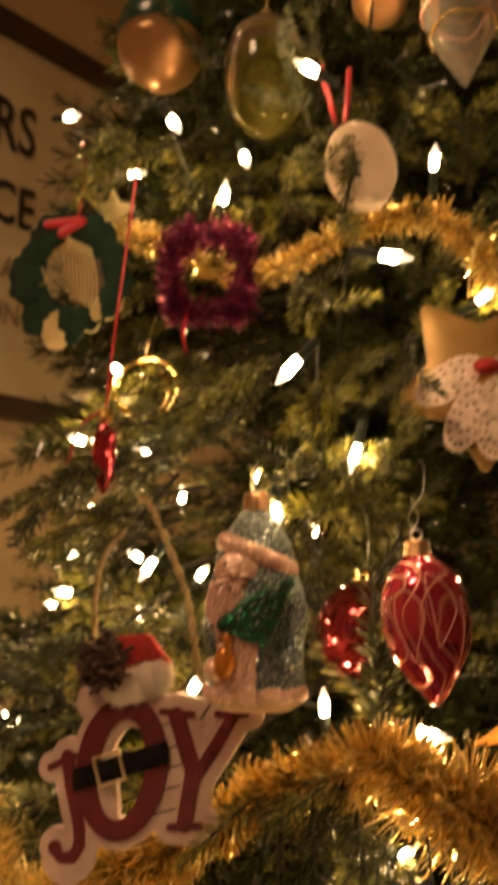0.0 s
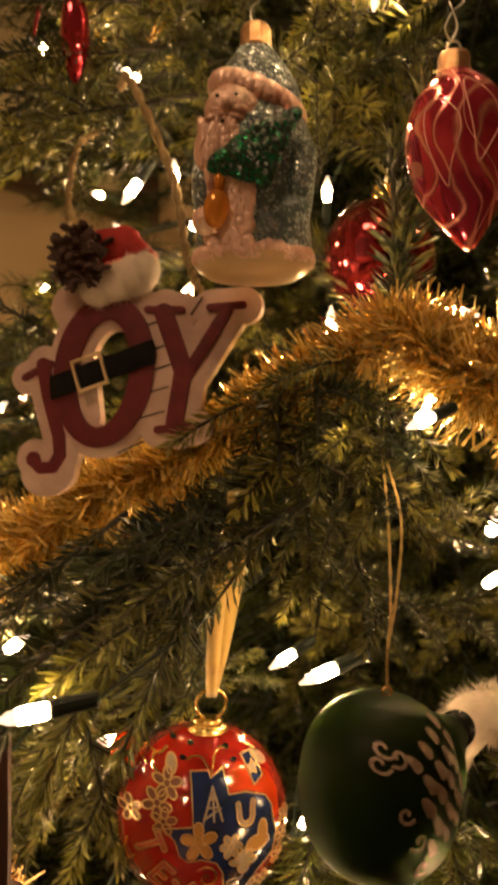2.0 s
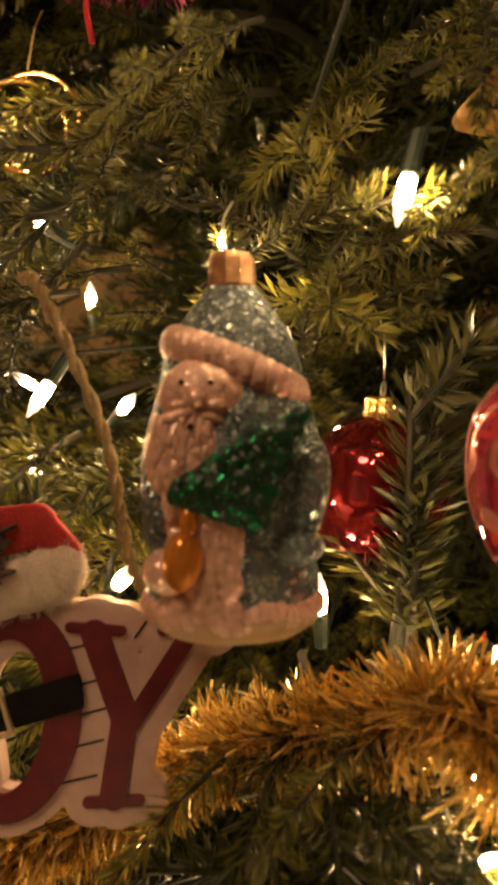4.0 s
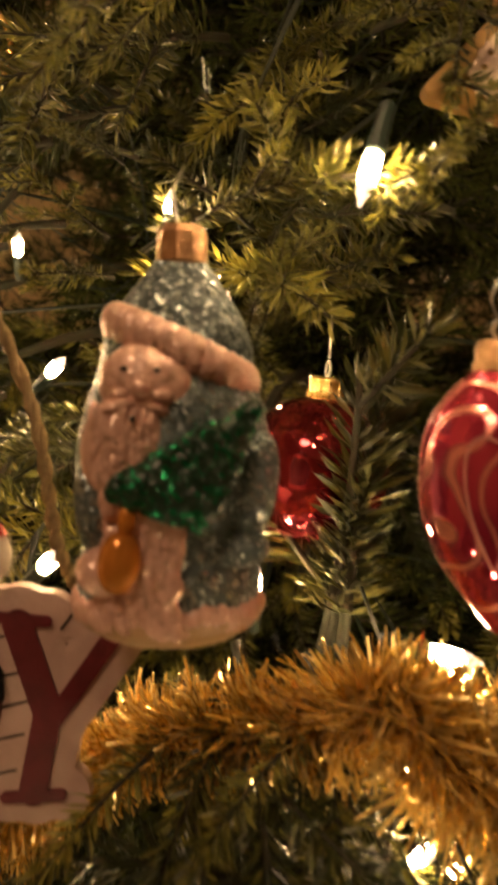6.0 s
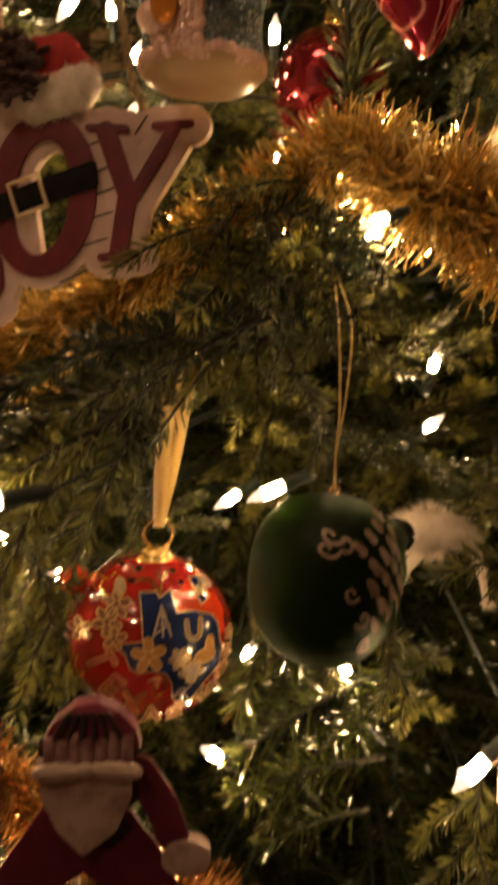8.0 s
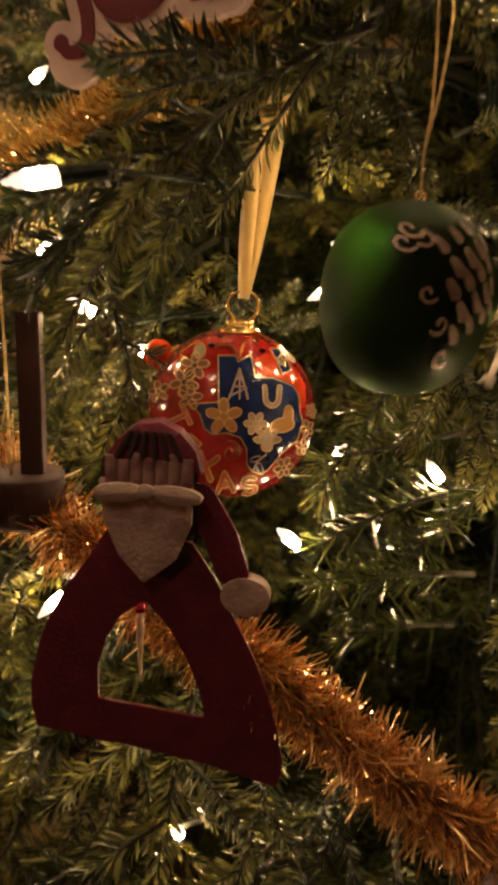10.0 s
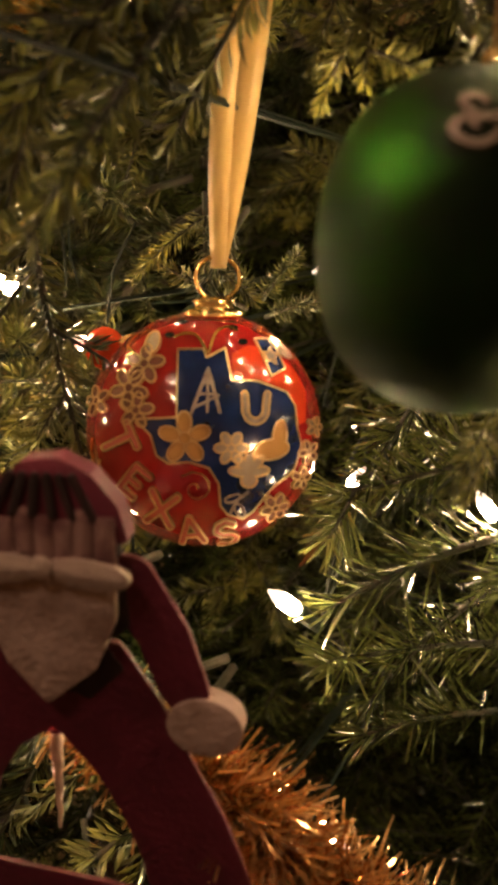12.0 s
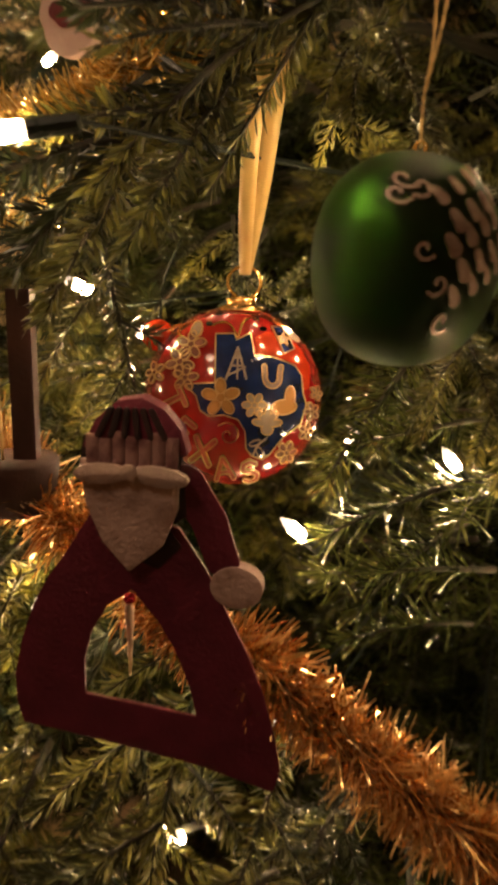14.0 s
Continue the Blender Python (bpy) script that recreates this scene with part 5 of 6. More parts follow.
def red_drop():
    t = thing("red_glass_drop", "pointed red mirrored glass drop with swirled pale lines", "glass ornament")
    c = Vector((0.0805, 0.341, 1.2700))
    m = Matrix.Translation(c) @ Matrix.Rotation(radians(-5), 4, "Y") @ Matrix.Diagonal((1.0, 1.0, 1.08, 1))
    prof = [(0.0045, 0.0285), (0.0062, 0.0268), (0.0110, 0.0228), (0.0150, 0.0182), (0.0175, 0.0122), (0.0185, 0.0045), (0.0182, -0.0022), (0.0166, -0.0088), (0.0139, -0.0143), (0.0106, -0.0193),
            (0.0072, -0.0240), (0.0046, -0.0272), (0.0023, -0.0296), (0.0004, -0.0304)]
    fine = [(p.x, p.y) for p in spline([(a, b, 0) for a, b in prof], 4)]
    mesh_object("body", *moved(lathe(fine, 56, 0.92), m), "marbled_glass", t, "marbled red mirrored glass", smooth=True)

    def on(w, z):
        r = np.interp(-z, [-b for a, b in fine], [a for a, b in fine])
        return m @ Vector((r * 1.004 * math.cos(w), r * 0.924 * math.sin(w), z))
    for k in range(4):
        w0 = 2 * math.pi * k / 4
        pts = [on(w0 + 0.45 * math.sin(3.4 * f + 1.7 * k) + 0.2 * math.sin(9 * f + 2.3 * k), 0.0255 - 0.052 * f) for f in [i / 36 for i in range(37)]]
        mesh_object("painted_line", *tube(pts, 0.00013, 5), "swirl", t, "pale swirled line", smooth=True)
    for k in range(3):
        w0 = -2.1 + 0.75 * k
        pts = [on(w0 + 0.3 * math.cos(w) + 0.1 * math.sin(2 * w + k), 0.001 + 0.006 * math.sin(k * 2) + 0.013 * math.sin(w) * (1 - 0.3 * math.cos(w))) for w in [2 * math.pi * i / 28 for i in range(28)]]
        mesh_object("painted_line", *tube(pts, 0.0003, 5, True), "swirl", t, "pale swirled loop", smooth=True)
    metal_cap(t, m @ Vector((0, 0, 0.0265)), 0.0056, 0.0072, "rose_gold")
    top = m @ Vector((0, 0, 0.0375))
    loop_cord(t, [top, top + Vector((-0.002, 0, 0.005)), top + Vector((0.001, 0, 0.011)), (0.0825, 0.345, 1.327), (0.085, 0.352, 1.339), (0.085, 0.362, 1.345)], 0.0003, "steel", "hook")
    loop_cord(t, [top, top + Vector((0.0022, 0, 0.005)), top + Vector((0.0006, 0, 0.011)), top + Vector((-0.0006, 0, 0.014))], 0.0003, "steel", "hook")


red_drop()


def plain_ball(name, place, r, mat, label, cap=True, tilt=(0.1, 0, 1), sz=1.0, hang=0.03):
    t = thing(name, label, "ball ornament")
    c = Vector(place)
    mesh_object("body", *moved(ball(r, 24, 40, sz=sz), Matrix.Translation(c)), mat, t, smooth=True)
    if cap:
        up = Vector(tilt).normalized()
        metal_cap(t, c + up * r * sz * 0.975, r * 0.24, r * 0.28, "gold", up)
        top = c + up * (r * sz + r * 0.5)
        loop_cord(t, [top, top + Vector((0.001, 0.004, hang * 0.6)), top + Vector((-0.001, 0.012, hang))], 0.0004, "steel", "hook")
    return t


plain_ball("red_glass_ball", (0.065, 0.447, 1.262), 0.0275, "red_dull", "red mirrored glass ball with gold cap behind a twig")


def bearded_figure():
    """A blown glass figure: cone cap, furred band, beard, coat and a small tree held across the chest. One mesh."""
    t = []
    o = Vector((0.0068, 0.364, 1.2322))
    m = Matrix.Translation(o) @ Matrix.Rotation(radians(0.5), 4, "Y") @ Matrix.Diagonal((1.04, 1.0, 1.03, 1))
    coat = [(p.x, p.y) for p in spline([(a, b, 0) for a, b in [(0.012, 0.004), (0.0195, 0.006), (0.0215, 0.012), (0.0208, 0.022), (0.0222, 0.034), (0.0225, 0.044), (0.0205, 0.054), (0.0182, 0.061), (0.0170, 0.0685), (0.0142, 0.0755), (0.0100, 0.0815), (0.0062, 0.087)]], 4)]
    v, f = moved(lathe(coat, 48, 0.85), m)
    t.append((v, f, 0))
    hem = lathe([(0.010, 0.0), (0.0165, 0.0008), (0.0205, 0.0035), (0.0222, 0.0065), (0.0215, 0.0095), (0.0195, 0.011)], 48, 0.87)
    t.append((*moved(hem, m), 5))
    local = random.Random(8)

    def lump(x, y, z, sx, sy, sz, slot, turn=0.0):
        v, f = ball(1.0, 14, 20, sx, sy, sz)
        mm = m @ Matrix.Translation((x, y, z)) @ Matrix.Rotation(radians(turn), 4, "Y")
        t.append((*moved((v, f), mm), slot))
    # furred hat band, face, beard and coat trim
    for k in range(34):
        w = 2 * math.pi * k / 34
        tilt = -0.0062 * math.cos(w)
        lump(0.0008 + 0.0150 * math.cos(w), 0.0134 * math.sin(w), 0.0662 + tilt, 0.0036, 0.0036, 0.0050, 1)
    lump(-0.0065, -0.0105, 0.0590, 0.0112, 0.0078, 0.0098, 1)
    lump(-0.0090, -0.0186, 0.0586, 0.0021, 0.0024, 0.0024, 1)
    lump(-0.0044, -0.0178, 0.0570, 0.0026, 0.0016, 0.0014, 1)
    lump(-0.0128, -0.0160, 0.0570, 0.0024, 0.0016, 0.0014, 1)
    lump(-0.0124, -0.0166, 0.0622, 0.0008, 0.0008, 0.0007, 4)
    lump(-0.0058, -0.0174, 0.0620, 0.0008, 0.0008, 0.0007, 4)
    lump(-0.0104, -0.0196, 0.0520, 0.0008, 0.0007, 0.0007, 4)
    for sx in (-1, 1):
        lump(-0.0098 + 0.0034 * sx, -0.0168, 0.0544, 0.0040, 0.0020, 0.0016, 1, 16 * sx)
    lump(-0.0112, -0.0125, 0.0455, 0.0098, 0.0062, 0.0125, 1, 10)
    # combed strands of the beard and the furred front of the coat
    for k in range(90):
        f = local.random()
        x = -0.0100 + local.uniform(-1, 1) * (0.0085 - 0.0050 * f) - 0.0025 * f
        lump(x, -0.0160 - 0.0012 * math.cos(240 * (x + 0.01)), 0.0520 - 0.0175 * f, 0.0015, 0.0020, 0.0044, 1, local.uniform(-6, 22))
    for k in range(120):
        f = local.random()
        x = -0.0085 + local.uniform(-1, 1) * 0.0085
        y = -0.85 * math.sqrt(0.0218 ** 2 - x ** 2) - 0.0006
        lump(x, y, 0.0065 + 0.0285 * f, 0.0019, 0.0010, 0.0028, 1, local.uniform(-35, 35))
    for k in range(64):
        w = 2 * math.pi * k / 64
        lump(0.0208 * math.cos(w), 0.0180 * math.sin(w), 0.0072 + 0.0016 * local.random(), 0.0022, 0.0013, 0.0030, 1, local.uniform(-30, 30))
    lump(-0.0165, -0.008, 0.030, 0.0055, 0.007, 0.015, 0, -8)
    lump(0.0165, -0.010, 0.036, 0.0060, 0.0072, 0.014, 0, 10)
    lump(0.0135, -0.0135, 0.0235, 0.0075, 0.0045, 0.0045, 0, 0)
    lump(-0.0152, -0.0145, 0.0185, 0.0062, 0.0050, 0.0056, 1)
    lump(-0.0122, -0.0190, 0.0215, 0.0046, 0.0042, 0.0070, 3, 6)
    lump(-0.0110, -0.0195, 0.0305, 0.0020, 0.0020, 0.0034, 3)
    # the little tree, lying across the chest
    tip_, foot = Vector((-0.0128, 0, 0.0380)), Vector((0.0098, 0, 0.0425))
    for k in range(260):
        f = local.random() ** 0.6
        half = 0.0012 + 0.0122 * f
        a = local.uniform(-1, 1) * half
        q = tip_.lerp(foot, f) + Vector((0.38 * a, 0, 0.92 * a))
        y = -max(0.85 * math.sqrt(max(0.00005, 0.0222 ** 2 - q.x ** 2)), 0.0160) - 0.0022 - 0.0012 * (1 - abs(a) / half)
        lump(q.x, y - 0.0006, q.z, 0.0026, 0.0021, 0.0032, 2, 40 + 25 * local.uniform(-1, 1))
    v, f, s = joined(t)
    ob = mesh_object("bearded_figure_ornament", v, f, ["blue_glit", "pink_frost", "green_glit", "amber", "knob", "hem"], None, smooth=True, slots=s)
    tagged(ob, "glittered glass bearded figure in blue grey coat with green tree", "glass figurine")
    c = thing("figure_cap", "square gold metal cap with wire on the glass figure", "ornament cap")
    q = m @ Vector((0, 0, 0.0865))
    body = lathe([(0.0058, 0), (0.0062, 0.0006), (0.0060, 0.0072), (0.0052, 0.0088), (0.001, 0.009)], 10)
    mesh_object("cap", *moved(body, Matrix.Translation(q)), "rose_gold", c)
    loop_cord(c, [q + Vector((-0.001, 0, 0.0085)), q + Vector((-0.002, 0.004, 0.018)), q + Vector((0.001, 0.012, 0.026))], 0.0004, "steel", "hook")


bearded_figure()


def felt_figure():
    """A flat bearded figure whose body is a wide open triangle. One mesh."""
    put = plane_place((-0.0275, 0.3075, 1.0025), (1.0, 0.02, 0.0), (0, -0.1, 1))
    items = []

    def cut(shape, box, low, high, slot, step=1.0, dome=0.5):
        items.append((*sheet(shape, box, step, low, high, put, dome), slot))
    rim = [(-14, -14), (13, -18), (21, -31), (28.5, -48), (34.5, -61), (39, -74), (43, -90), (45.5, -104), (43.5, -113), (18, -106), (-12, -101), (-45, -97), (-46.5, -88), (-46, -78), (-42, -63), (-36.5, -49), (-30, -38), (-23, -28)]
    hole = [(-3, -41), (5, -51), (11, -63), (15, -75), (17, -86), (-21, -82), (-20.5, -69), (-17, -57), (-11, -47)]
    body = lambda p: np.maximum(s_poly(p, rim) - 0.8, -s_poly(p, hole) + 0.6)
    cut(body, (-56, -126, 58, -6), 0.8, 2.0, 0, 1.2, 0.3)
    cut(lambda p: s_path(p, [(16, -2), (23, -14), (27, -27)], 6.0, 5.4), (4, -36, 36, 8), 1.2, 2.4, 0, 1.0, 0.3)
    cut(lambda p: s_oval(p, (31.5, -35.5), 8.3, 7.2), (20, -46, 42, -26), -1.5, 3.2, 1, 0.8, 0.5)
    cut(lambda p: s_poly(p, [(-15.5, 4), (13.5, 4), (13, -10), (8, -22), (-2.5, -31), (-10, -22), (-14.5, -10)]) - 0.8, (-20, -34, 18, 8), 1.0, 4.6, 1, 0.9, 0.6)
    cut(lambda p: np.minimum.reduce([s_oval(p, (-9.3, 1.0), 8.6, 3.3, 4), s_oval(p, (9.0, 1.0), 8.9, 3.2, -5)]), (-20, -5, 20, 6), 4.8, 6.4, 2, 0.6, 0.6)
    cut(lambda p: s_oval(p, (-0.3, 2.2), 2.6, 2.4), (-4, -2, 4, 6), 6.2, 7.2, 2, 0.5, 0.5)
    cut(lambda p: s_poly(p, [(-14.5, 9), (16.5, 8), (15, 15), (10, 21), (4, 24), (-3, 23), (-10, 17)]) - 0.6, (-18, 4, 20, 32), -1.0, 4.2, 0, 0.9, 1.0)
    for k in range(7):
        x = -11.8 + 4.1 * k
        drop = (0.6, -0.4, 1.2, 0.0, -0.6, 0.9, -0.2)[k]
        cut(lambda p, x=x, drop=drop: np.maximum(np.abs(p[..., 0] - x - 0.05 * (p[..., 1] - 8)) - 1.35, np.abs(p[..., 1] - 7.9 - 0.05 * x - drop) - 4.3 - 0.4 * drop) - 0.6, (x - 4, 0, x + 4, 17), 3.6, 5.4, 4, 0.6, 0.5)
        if k < 6:
            cut(lambda p, x=x: s_line(p, (x + 2.05, 13), (x * 0.6 + 1.8, 21), 0.9), (-16, 11, 20, 27), 4.4, 5.6, 3, 0.5, 0.3)
    # near-black backing behind the hat blocks, then two near-black patches beside the beard
    cut(lambda p: s_poly(p, [(-15.5, 5.5), (15, 4.8), (15.5, 11.2), (-14.5, 11.6)]) - 0.5, (-19, 2, 19, 15), 3.2, 4.0, 3, 0.7, 0.3)
    cut(lambda p: s_poly(p, [(12, 3), (17, 0), (15.5, -12), (12, -15)]) - 0.6, (8, -20, 22, 8), 0.9, 2.5, 3, 0.7, 0.3)
    cut(lambda p: s_poly(p, [(1, -29), (10, -18), (13.5, -23), (6, -31)]) - 0.6, (-3, -36, 18, -12), 1.0, 2.45, 3, 0.7, 0.3)
    v, f, s = joined(items)
    ob = mesh_object("bearded_wooden_ornament", v, f, ["maroon", "beard", "moustache", "near_black", "washed_band"], None, slots=s)
    tagged(ob, "flat maroon wooden figure with pale beard, mitten and striped hat", "wooden figurine")


felt_figure()


def white_bird():
    t = thing("white_bird_ornament", "white glazed duck with orange bill hung on a clear thread", "bird ornament")
    h = Vector((0.1325, 0.388, 1.2205))
    prof = ball(0.0114, 20, 28, 1.05, 0.9, 1.0)
    items = [(*moved(prof, Matrix.Translation(h)), 0)]
    items.append((*tube(spline([h + Vector((0.004, 0, -0.006)), h + Vector((0.009, 0.002, -0.02)), h + Vector((0.012, 0.004, -0.034))], 6), [0.0068 + 0.0005 * i for i in range(13)], 20), 0))
    items.append((*moved(ball(0.019, 20, 28, 1.25, 0.8, 0.8), Matrix.Translation(h + Vector((0.028, 0.014, -0.036)))), 0))
    v, f, s = joined(items)
    mesh_object("body", v, f, "white_paint", t, "white glazed head and body", smooth=True)
    bill = spline([h + Vector((-0.0085, -0.001, -0.001)), h + Vector((-0.0165, -0.002, -0.0045)), h + Vector((-0.0245, -0.004, -0.0065))], 6)
    mesh_object("bill", *tube(bill, [0.0044 - 0.00028 * i for i in range(13)], 14), "orange_bill", t, "orange bill", smooth=True)
    mesh_object("eye", *moved(ball(0.0011, 8, 10), Matrix.Translation(h + Vector((-0.0036, -0.0088, 0.0028)))), "knob", t, smooth=True)
    for dx in (0.0, 0.018):
        leg = h + Vector((0.016 + dx, 0.004, -0.062))
        mesh_object("foot", *tube(spline([leg + Vector((0.004, 0, 0.012)), leg, leg + Vector((-0.010, -0.008, -0.004)), leg + Vector((-0.018, -0.012, -0.003))], 5), [0.0020 + 0.0001 * i for i in range(16)], 12), "pale_leaf", t, "tan webbed foot", smooth=True)
    loop_cord(t, [h + Vector((0.012, 0.002, 0.0)), h + Vector((0.011, 0.003, 0.03)), h + Vector((0.008, 0.008, 0.055))], 0.0003, "steel", "thread")


white_bird()


def plush_animal():
    t = thing("plush_animal_ornament", "small white plush four-legged animal among the needles", "plush ornament")
    local = random.Random(12)
    c = Vector((0.099, 0.366, 1.066))
    core = [(*moved(ball(0.0112, 12, 18, 1.55, 0.8, 0.8), Matrix.Translation(c)), 0)]
    for dx, lean in ((0.000, -0.010), (0.0165, 0.005)):
        core.append((*tube([c + Vector((dx, 0, -0.003)), c + Vector((dx + lean, -0.002, -0.016)), c + Vector((dx + lean * 1.4, -0.003, -0.028))], [0.0036, 0.0018, 0.0012], 10), 0))
    v, f, s = joined(core)
    mesh_object("body", v, f, "fur", t, "white plush body", smooth=True)
    n = 2600
    p = np.array([tuple(q) for q in v])
    pick_ = p[rng.integers(0, len(p), n)] + rng.normal(0, 0.0006, (n, 3))
    d = pick_ - np.array((c.x, c.y, c.z - 0.003))
    d /= np.linalg.norm(d, axis=1)[:, None] + 1e-9
    d += rng.normal(0, 0.45, (n, 3)) + (0, 0, -0.35)
    d /= np.linalg.norm(d, axis=1)[:, None]
    w = np.cross(d, rng.normal(size=(n, 3)))
    w /= np.linalg.norm(w, axis=1)[:, None]
    tip = pick_ + d * (0.003 + 0.003 * rng.random((n, 1)))
    verts = np.stack([pick_ - w * 0.00012, pick_ + w * 0.00012, tip], 1).reshape(-1, 3)
    tagged(arrays_object("pile", verts, np.arange(3 * n).reshape(-1, 3), "fur", t), kind="stuff")


plush_animal()

# ---- smaller and upper ornaments ----


def wall_sign():
    """A large print in a dark wood frame on the sign wall."""
    t = thing("framed_print", "large aged cream print with black lettering in dark wood frame", "framed print")
    u0, u1, z0, z1 = -0.75, 0.31, 1.575, 2.345

    def block(name, a, b, mat, parent, label=""):
        vs = [room(x, y, z) for x in (a[0], b[0]) for y in (a[1], b[1]) for z in (a[2], b[2])]
        fs = [(0, 1, 3, 2), (4, 6, 7, 5), (0, 4, 5, 1), (2, 3, 7, 6), (0, 2, 6, 4), (1, 5, 7, 3)]
        return mesh_object(name, vs, fs, mat, parent, label)
    block("sheet", (u0 + 0.03, 0.004, z0 + 0.03), (u1 - 0.03, 0.012, z1 - 0.03), "print", t, "aged cream paper")
    block("frame_rail", (u0, 0.004, z1 - 0.045), (u1, 0.03, z1), "frame", t)
    block("frame_rail", (u0, 0.004, z0), (u1, 0.03, z0 + 0.038), "frame", t)
    block("frame_stile", (u0, 0.004, z0 + 0.038), (u0 + 0.04, 0.03, z1 - 0.045), "frame", t)
    block("frame_stile", (u1 - 0.04, 0.004, z0 + 0.038), (u1, 0.03, z1 - 0.045), "frame", t)
    for text, u, z, size, wide in (("RS", -0.035, 2.118, 0.14, 0.6), ("CE", -0.03, 1.965, 0.115, 0.65), ("AS", -0.02, 1.845, 0.058, 0.75), ("IN", -0.025, 1.76, 0.058, 0.75)):
        v, f = letters(text, size)
        o = Vector((u, 0.0165, z))
        vs = [room(o.x + x * wide, o.y, o.z + y) for x, y, _ in v]
        mesh_object("lettering", vs, f, "faint_ink" if text in ("AS", "IN") else "ink", t, ("worn grey letters " if text in ("AS", "IN") else "black letters ") + text)
    for u, z, w, h in ((-0.25, 2.118, 0.3, 0.085), (-0.28, 1.965, 0.32, 0.07), (-0.3, 1.83, 0.4, 0.04), (-0.3, 1.74, 0.4, 0.04)):
        for k in range(int(w / 0.036)):
            x = u - w / 2 + 0.036 * k
            block("print_bar", (x, 0.0125, z - h / 2), (x + 0.016, 0.0145, z + h / 2), "ink", t)


wall_sign()


def foil_wreath():
    """A square wreath of purple foil strips."""
    t = thing("foil_wreath", "small square wreath of purple foil strips on red thread", "wreath ornament")
    c = Vector((-0.026, 0.462, 1.486))
    pts = [c + Vector((0.024 * math.copysign(abs(math.cos(w)) ** 0.55, math.cos(w)), 0, 0.027 * math.copysign(abs(math.sin(w)) ** 0.55, math.sin(w)))) for w in [2 * math.pi * k / 36 for k in range(36)]]
    mesh_object("hoop", *tube(pts, 0.0022, 8, True), "purple", t, smooth=True)
    n = 3200
    p = np.array([tuple(q) for q in pts])
    base = p[rng.integers(0, 36, n)] + rng.normal(0, 0.0022, (n, 3))
    d = rng.normal(size=(n, 3))
    d /= np.linalg.norm(d, axis=1)[:, None]
    w = np.cross(d, rng.normal(size=(n, 3)))
    w /= np.linalg.norm(w, axis=1)[:, None]
    tip = base + d * (0.006 + 0.007 * rng.random((n, 1)))
    verts = np.stack([base - w * 0.0007, base + w * 0.0007, tip + w * 0.0005, tip - w * 0.0005], 1).reshape(-1, 3)
    f = (np.array([[0, 1, 2], [0, 2, 3]])[None] + np.arange(n)[:, None, None] * 4).reshape(-1, 3)
    tagged(arrays_object("foil", verts, f, "purple", t), kind="stuff")
    loop_cord(t, [c + Vector((-0.001, 0, 0.03)), c + Vector((0.005, -0.002, 0.05)), c + Vector((0.012, 0.004, 0.07))], 0.0005, "gold_thread", "thread")
    loop_cord(t, [c + Vector((-0.012, -0.004, -0.026)), c + Vector((-0.015, -0.005, -0.04)), c + Vector((-0.013, -0.004, -0.055))], 0.0012, "red_ribbon", "ribbon_tail")


foil_wreath()


